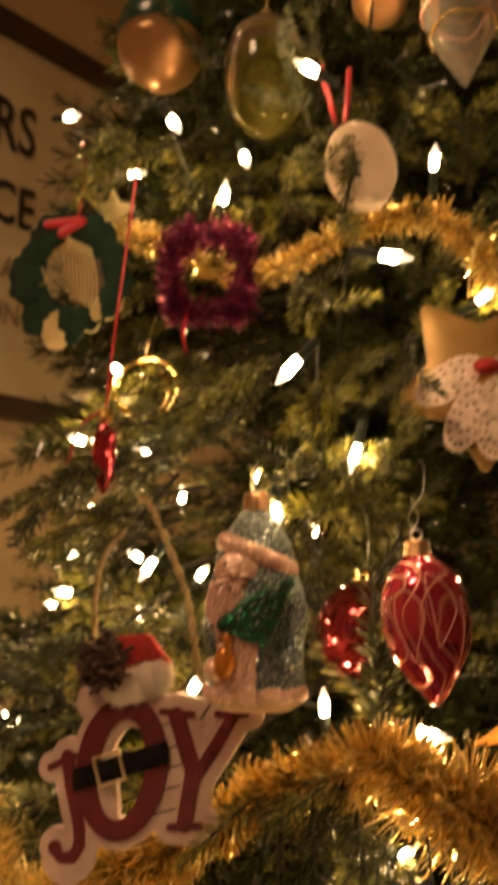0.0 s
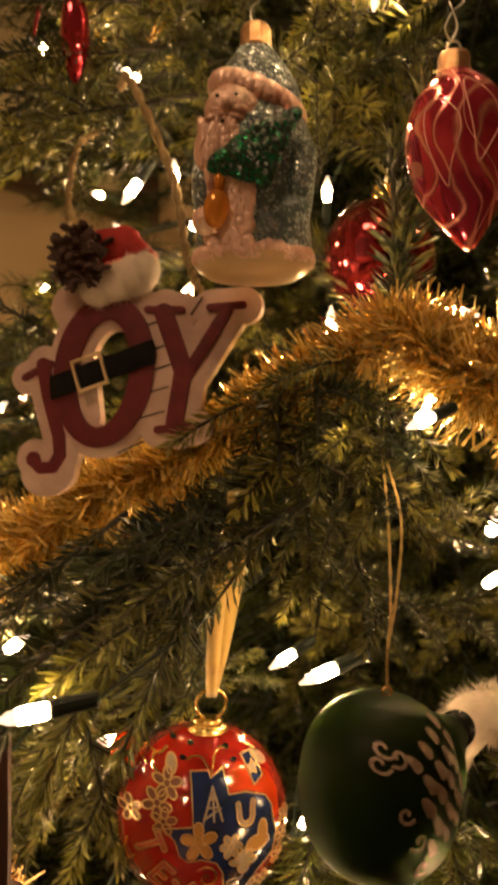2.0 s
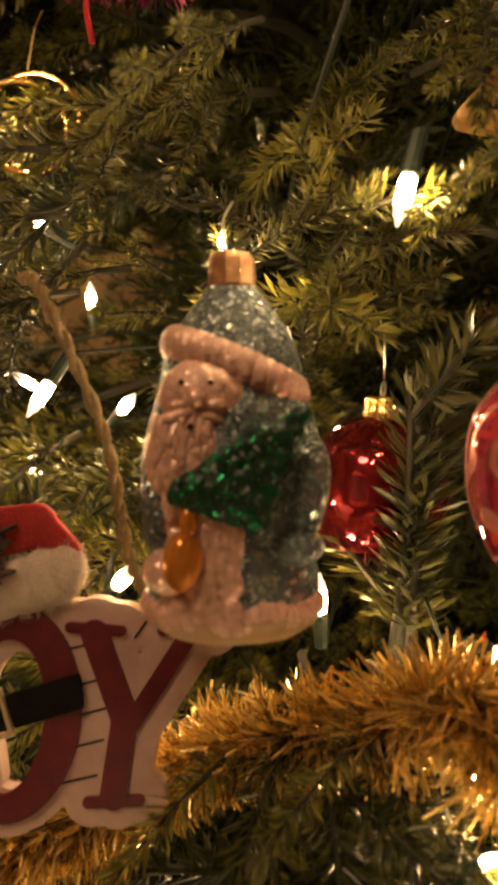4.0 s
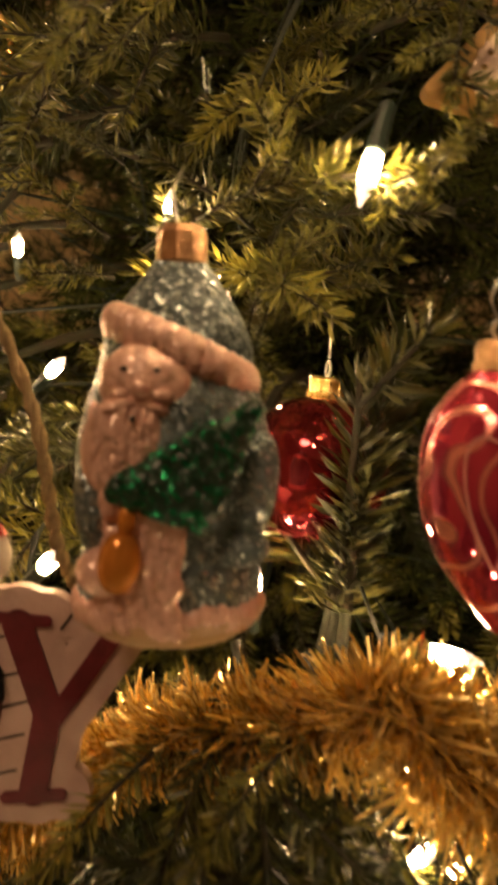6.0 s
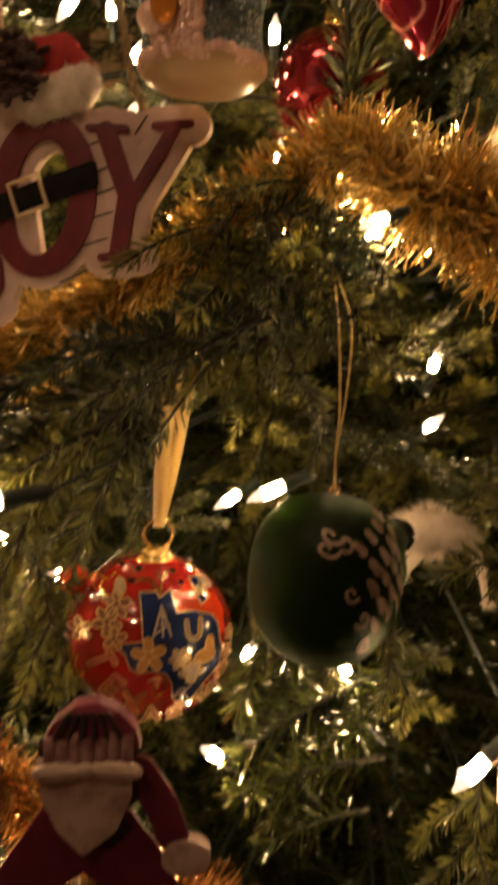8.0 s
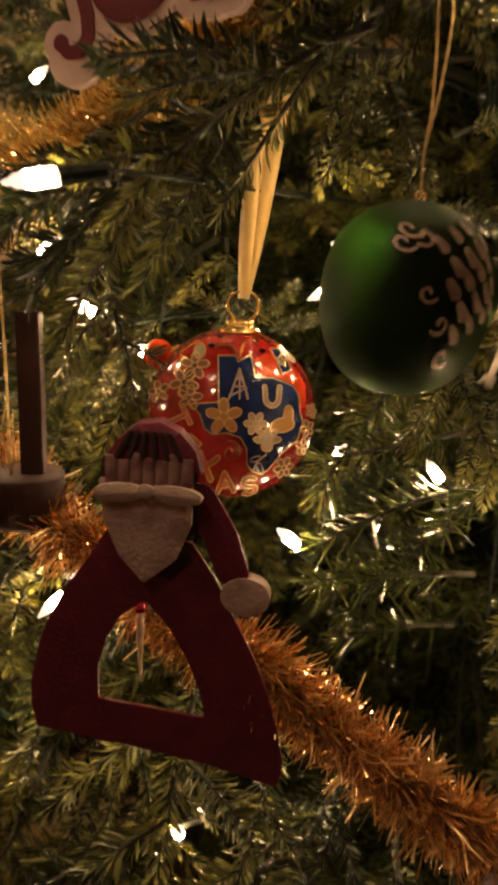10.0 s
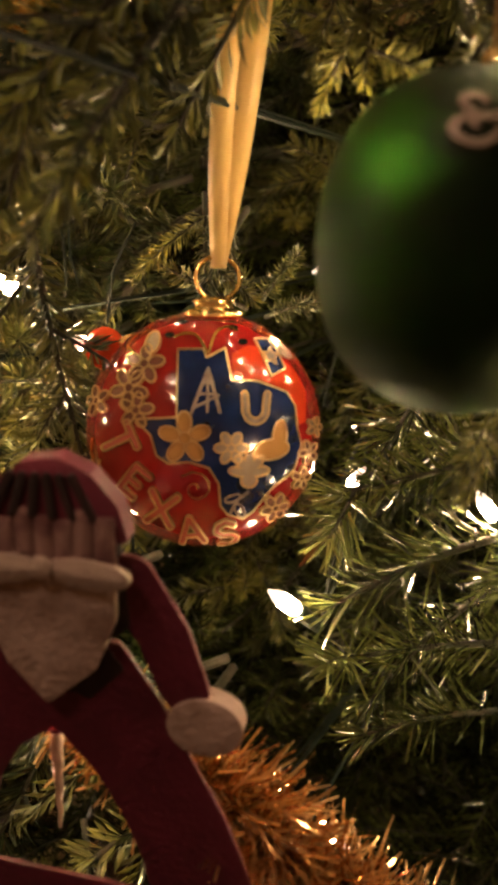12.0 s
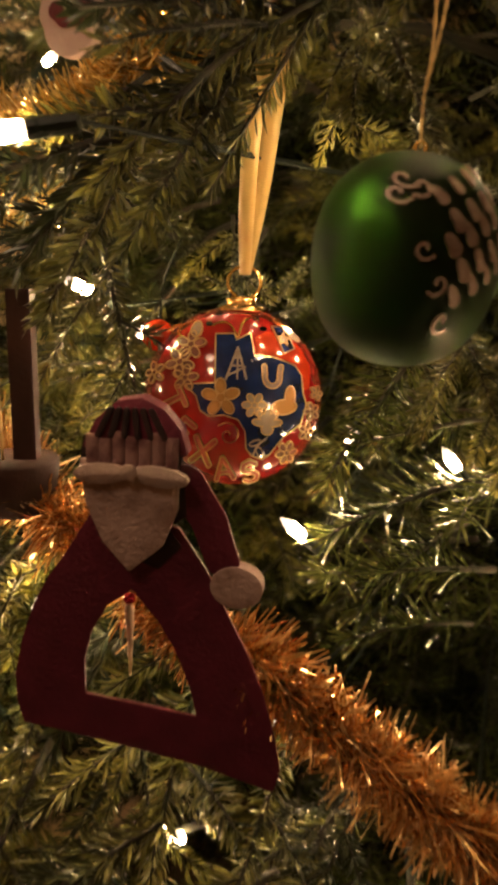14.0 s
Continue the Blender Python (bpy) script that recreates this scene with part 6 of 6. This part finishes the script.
def holly_wreath():
    """A flat painted wreath with leaves, a bow and a striped cone."""
    t = thing("holly_wreath", "flat painted holly wreath with red bow and striped brown cone", "wreath ornament")
    put = plane_place((-0.126, 0.500, 1.504), (1.0, 0.15, 0.0), (0, 0.0, 1))
    mesh_object("hoop", *sheet(lambda p: np.maximum(s_oval(p, (0, 0), 36, 42), -s_oval(p, (2, 2), 21, 27)), (-50, -56, 50, 56), 2.0, -2, 2, put, 1.0), "leaf_green", t, "dark green painted hoop")
    local = random.Random(4)
    for k in range(30):
        w = 2 * math.pi * k / 30
        a, b = 32 * math.cos(w) * local.uniform(0.85, 1.15), 38 * math.sin(w) * local.uniform(0.85, 1.15)
        turn = math.degrees(w) + local.uniform(-80, 80)
        lw = local.uniform(9, 14)

        def leaf(p, a=a, b=b, turn=turn, lw=lw):
            way = np.arctan2(p[..., 1] - b, p[..., 0] - a) - radians(turn)
            return s_oval(p, (a, b), lw, lw * 0.6, turn) - 1.1 * np.abs(np.sin(3.5 * way))
        mesh_object("leaf", *sheet(leaf, (a - 18, b - 18, a + 18, b + 18), 1.0, 1.6 + 0.3 * (k % 6), 3.0 + 0.3 * (k % 6), put, 0.7), "pale_leaf" if k in (21, 26) else "leaf_green", t, "pale leaf" if k in (21, 26) else "")
        if k % 3 == 0:
            mesh_object("leaf", *sheet(lambda p, leaf=leaf: leaf(p) - 1.4, (a - 20, b - 20, a + 20, b + 20), 1.0, 1.0 + 0.3 * (k % 6), 1.7 + 0.3 * (k % 6), put, 0.3), "pale_leaf", t, "cream backing leaf")
    cone = []
    for k in range(9):
        f = k / 8
        bend = [(-8 + 9 * f + 4 * q + 26 * q * (1 - q) * (f - 0.5), 24 - 46 * q - 8 * f) for q in (0, 0.2, 0.4, 0.6, 0.8, 1.0)]
        bend = [(x + 7 * f + 4, y + 3) for x, y in bend]
        cone.append((*sheet(lambda p, q=bend: s_path(p, q, 0.75, 0.5), (-16, -34, 32, 32), 0.9, 2.8, 5.6, put, 0.9), 1))
    cone.append((*sheet(lambda p: s_oval(p, (9, -1), 15, 26, 14), (-16, -34, 32, 32), 1.4, 0.5, 3.2, put, 0.8), 0))
    v, f, s = joined(cone)
    mesh_object("striped_cone", v, f, ["pine", "pale_leaf"], t, "brown and cream striped cone", slots=s)
    for a, b, c, d in ((-18, 36, 6, 40), (6, 40, -8, 30)):
        mesh_object("bow", *sheet(lambda p, a=a, b=b, c=c, d=d: s_line(p, (a, b), (c, d), 3.2), (-26, 22, 14, 48), 1.0, 4.2, 6.4, put, 0.8), "red_ribbon", t, "red ribbon bow")
    star = [(27 + (15 if k % 2 == 0 else 7) * math.cos(radians(90 + 36 * k)), 50 + (15 if k % 2 == 0 else 7) * math.sin(radians(90 + 36 * k))) for k in range(10)]
    mesh_object("star", *sheet(lambda p: s_poly(p, star) - 1, (8, 30, 46, 70), 1.1, 0.5, 4.0, put, 0.8), "cream", t, "cream yellow star")
    loop_cord(t, [put(2, 42, 3), put(6, 75, 2), put(3, 105, 0)], 0.0011, "red_ribbon", "ribbon")


holly_wreath()


def lace_star():
    t = thing("lace_star", "gold glazed star with white lace bow and red bead", "star ornament")
    put = plane_place((0.124, 0.388, 1.392), (1.0, -0.12, 0.0), (0, 0.0, 1))
    pts = [((46 if k % 2 == 0 else 25) * math.cos(radians(125 + 36 * k)), (46 if k % 2 == 0 else 25) * math.sin(radians(125 + 36 * k))) for k in range(10)]
    mesh_object("star", *sheet(lambda p: s_poly(p, pts) - 3, (-55, -50, 55, 55), 1.8, -3, 2, put, 1.4), "star_gold", t, "gold glazed star")
    for k, (cx, cy, a, b, turn) in enumerate([(-17, -2, 20, 9.5, 32), (-9, -22, 9.5, 19, -28), (12, -20, 10, 20, 25), (22, -2, 20, 9.5, -24), (3, -30, 9, 14, 0)]):
        cs, sn = math.cos(radians(turn)), math.sin(radians(turn))
        ring = [(q * a * math.cos(radians(w)), q * b * math.sin(radians(w))) for q, n in ((0.78, 16), (0.42, 8)) for w in [360 * i / n for i in range(n)]]
        holes = [(cx + u * cs - v * sn, cy + u * sn + v * cs) for u, v in ring]
        shape = lambda p, cx=cx, cy=cy, a=a, b=b, turn=turn, holes=holes: np.maximum(s_oval(p, (cx, cy), a, b, turn) + 0.6 * np.sin(p[..., 0] * 1.6) * np.sin(p[..., 1] * 1.6), -np.minimum.reduce([s_oval(p, h, 1.15, 0.9, turn) for h in holes]))
        mesh_object("lace_loop", *sheet(shape, (cx - 26, cy - 26, cx + 26, cy + 26), 0.7, 2.6 + 0.5 * k, 4.2 + 0.5 * k, put, 0.6), "lace", t, "white lace loop")
    mesh_object("bead", *moved(ball(0.006, 12, 16, 1.2, 0.6, 0.7), Matrix.Translation(put(2, 4, 7))), "cap_red", t, "red bead", smooth=True)
    loop_cord(t, [put(-4, 44, 0), put(-2, 60, 0), put(4, 80, -10)], 0.0005, "gold_thread", "thread")


lace_star()


def white_disc():
    t = thing("white_disc", "thick rounded white ceramic disc on red satin ribbon", "disc ornament")
    put = plane_place((0.066, 0.388, 1.514), (1.0, 0.1, 0.0), (0, 0.0, 1))
    mesh_object("disc", *sheet(lambda p: s_oval(p, (0, 0), 19.5, 26, 8), (-26, -30, 26, 30), 1.2, -4, 3, put, 2.5), "white_paint", t, "white ceramic disc", smooth=True)
    for x0, x1 in ((-13, -20), (-9, -4)):
        loop_cord(t, [put(x0, 22, 2), put((x0 + x1) / 2, 40, 2), put(x1, 62, -2)], 0.0018, "red_ribbon", "ribbon", "red satin ribbon")


white_disc()


def lathe_ornament(name, place, prof, mat, label, category="glass ornament", bands=(), squash=1.0, hang=0.035):
    t = thing(name, label, category)
    c = Vector(place)
    fine = [(max(p.x, 0.0002), p.y) for p in spline([(a, b, 0) for a, b in prof], 4)]
    mesh_object("body", *moved(lathe(fine, 40, squash), Matrix.Translation(c)), mat, t, smooth=True)
    top = c + Vector((0, 0, prof[0][1]))
    metal_cap(t, top - Vector((0, 0, 0.001)), max(prof[0][0] * 1.2, 0.004), 0.006)
    loop_cord(t, [top + Vector((0, 0, 0.008)), top + Vector((0.001, 0.004, hang * 0.6)), top + Vector((0, 0.012, hang))], 0.0004, "gold_thread", "thread")
    for z, r, m in bands:
        pts = [c + Vector((r * math.cos(w), r * squash * math.sin(w), z + 0.0012 * math.sin(5 * w))) for w in [2 * math.pi * k / 48 for k in range(48)]]
        mesh_object("band", *tube(pts, 0.0009, 6, True), m, t, smooth=True)
    return t


lathe_ornament("clear_drop", (0.119, 0.362, 1.588), [(0.004, 0.026), (0.012, 0.022), (0.0195, 0.012), (0.0205, 0.002), (0.017, -0.014), (0.010, -0.029), (0.003, -0.042), (0.0006, -0.046)], "clear",
               "clear glass drop with gold filigree lines", bands=((0.012, 0.0198, "gold"), (0.0, 0.0205, "swirl"), (-0.014, 0.0172, "gold")))
lathe_ornament("yellow_glass_bell", (0.014, 0.435, 1.610), [(0.004, 0.040), (0.014, 0.034), (0.024, 0.022), (0.027, 0.004), (0.026, -0.016), (0.020, -0.032), (0.008, -0.042), (0.0005, -0.044)], "yellow_glass",
               "yellow green glass ornament with dark upper half", bands=((0.012, 0.0262, "pine"), (0.008, 0.0266, "pine")))
g = plain_ball("painted_globe", (-0.058, 0.452, 1.656), 0.029, "dark_green", "painted glass globe, dark green over peach lustre", tilt=(0, 0, 1))
mesh_object("lower_half", *moved(lathe([(0.0295, 0.0), (0.0285, -0.008), (0.0245, -0.0165), (0.0165, -0.0245), (0.006, -0.0288), (0.0004, -0.0295)], 36), Matrix.Translation((-0.058, 0.452, 1.6475))), "peach", g, "peach lustre lower half", smooth=True)
lathe_ornament("peach_bauble", (0.083, 0.402, 1.636), [(0.004, 0.018), (0.012, 0.014), (0.016, 0.004), (0.0165, -0.006), (0.011, -0.015), (0.003, -0.019)], "peach", "small peach and gold glass bauble", bands=((-0.002, 0.0168, "gold"),))
lathe_ornament("red_spindle", (-0.080, 0.422, 1.360), [(0.002, 0.022), (0.0055, 0.014), (0.0068, 0.002), (0.0058, -0.009), (0.003, -0.018), (0.0005, -0.022)], "red_glass", "slim red glass spindle on long red cord", hang=0.02)
cord = thing("red_ribbon", "long thin red ribbon tied round the branches", "ribbon")
loop_cord(cord, [(-0.080, 0.422, 1.385), (-0.077, 0.424, 1.43), (-0.072, 0.428, 1.49), (-0.067, 0.43, 1.545)], 0.0009, "red_ribbon", "strand")
loop_cord(cord, [(-0.080, 0.420, 1.387), (-0.094, 0.418, 1.375), (-0.10, 0.42, 1.355)], 0.0009, "red_ribbon", "tail")
rings = thing("gold_rings", "two thin gold glass hoops hanging together", "ring ornament")
for dx, r, tilt in ((0.0, 0.019, 0.3), (0.004, 0.0225, -0.2)):
    pts = [Vector((-0.079 + dx + r * math.cos(w), 0.520 + r * tilt * math.cos(w), 1.4255 + r * math.sin(w))) for w in [2 * math.pi * k / 40 for k in range(40)]]
    mesh_object("hoop", *tube(pts, 0.0014, 8, True), "gold", rings, smooth=True)
loop_cord(rings, [(-0.077, 0.52, 1.446), (-0.074, 0.525, 1.47), (-0.072, 0.535, 1.485)], 0.0004, "gold_thread", "thread")


def wooden_cross_piece():
    """A pale painted post on a foot block."""
    t = thing("pale_wooden_ornament", "pale pink painted wooden post on a block", "wooden ornament")
    put = plane_place((0.117, 0.296, 0.998), (1.0, 0.05, 0.0), (0, 0, 1))
    mesh_object("block", *sheet(lambda p: np.maximum(np.abs(p[..., 0] - 9) - 18, np.abs(p[..., 1] - 0.02 * p[..., 0]) - 6.5) - 0.7, (-14, -12, 34, 12), 1.0, -7, 4, put, 0.7), "pink_wood", t, "pale pink foot block")
    mesh_object("post", *sheet(lambda p: np.maximum(np.abs(p[..., 0] - 9 - 0.04 * p[..., 1]) - 7.5, np.abs(p[..., 1] - 30) - 24) - 0.6, (-4, 2, 24, 60), 1.0, -5, 2.5, put, 0.7), "pink_wood", t, "pale pink post")
    loop_cord(t, [put(10, 54, 0), put(10, 70, -8), put(8, 86, -24)], 0.0005, "gold_thread", "thread")


wooden_cross_piece()


def mallet_ornament():
    t = thing("dark_wooden_ornament", "dark brown wooden slat above a round cup", "wooden ornament")
    put = plane_place((-0.098, 0.364, 0.980), (1.0, 0.1, 0.0), (0, 0, 1))
    mesh_object("slat", *sheet(lambda p: np.maximum(np.abs(p[..., 0] - 4) - 4.2, np.abs(p[..., 1] - 40) - 34) - 0.5, (-4, 2, 12, 78), 0.9, -3, 2.5, put, 0.6), "brown_wood", t, "dark brown slat")
    mesh_object("cup", *moved(lathe([(0.004, -0.0125), (0.0125, -0.012), (0.0138, -0.010), (0.0160, 0.004), (0.0164, 0.009), (0.0155, 0.0105), (0.004, 0.010)], 28), Matrix.Translation(put(0, -2, 0))), "brown_wood", t, "turned brown cup", smooth=True)
    twisted_cord(t, [put(-4, 8, 5), put(-4.5, 50, 4), put(-6, 105, 2), put(-5, 130, -12)], 0.0005, "gold_thread", "thread")


mallet_ornament()


def hung_ring():
    t = thing("ring_bauble", "small brown glass bauble with gold ring on gold threads", "ball ornament")
    c = Vector((0.092, 0.290, 0.879))
    mesh_object("body", *moved(ball(0.0065, 16, 24), Matrix.Translation(c + Vector((0, 0, 0.0025)))), "pine", t, smooth=True)
    ring = [c + Vector((0.0036 * math.cos(w), 0, 0.0125 + 0.0036 * math.sin(w))) for w in [2 * math.pi * k / 20 for k in range(20)]]
    mesh_object("ring", *tube(ring, 0.0006, 6, True), "gold", t, smooth=True)
    twisted_cord(t, [c + Vector((0, 0, 0.016)), (0.0935, 0.29, 0.935), (0.094, 0.296, 0.955)], 0.00055, "gold_thread", "thread")
    twisted_cord(t, [c + Vector((0.0005, 0, 0.016)), (0.101, 0.288, 0.945), (0.109, 0.296, 0.982)], 0.00055, "gold_thread", "thread")


hung_ring()
ice = thing("icicle", "slim twisted clear white glass icicle on red bead", "icicle ornament")
top = Vector((-0.036, 0.322, 0.951))
pts = [top + Vector((0.00015 * math.cos(1.3 * k), 0.00015 * math.sin(1.3 * k), -0.0015 * k)) for k in range(19)]
mesh_object("icicle_body", *tube(pts, [0.001] + [0.0018 - 0.00008 * k for k in range(18)], 8), "white_paint", ice, smooth=True)
mesh_object("bead", *moved(ball(0.0022, 8, 12), Matrix.Translation(top + Vector((0, 0, 0.002)))), "red_glass", ice, smooth=True)
loop_cord(ice, [top + Vector((0, 0, 0.003)), top + Vector((0.001, 0.002, 0.015)), top + Vector((0.002, 0.008, 0.028))], 0.0004, "gold_thread", "thread")

b = plain_ball("orange_bulb_cover", (-0.050, 0.398, 1.036), 0.0068, "enamel_orange", "small orange glazed bead before a bulb", cap=False)
loop_cord(b, [(-0.050, 0.400, 1.0415), (-0.049, 0.405, 1.06), (-0.045, 0.415, 1.075)], 0.0005, "cable", "thread")
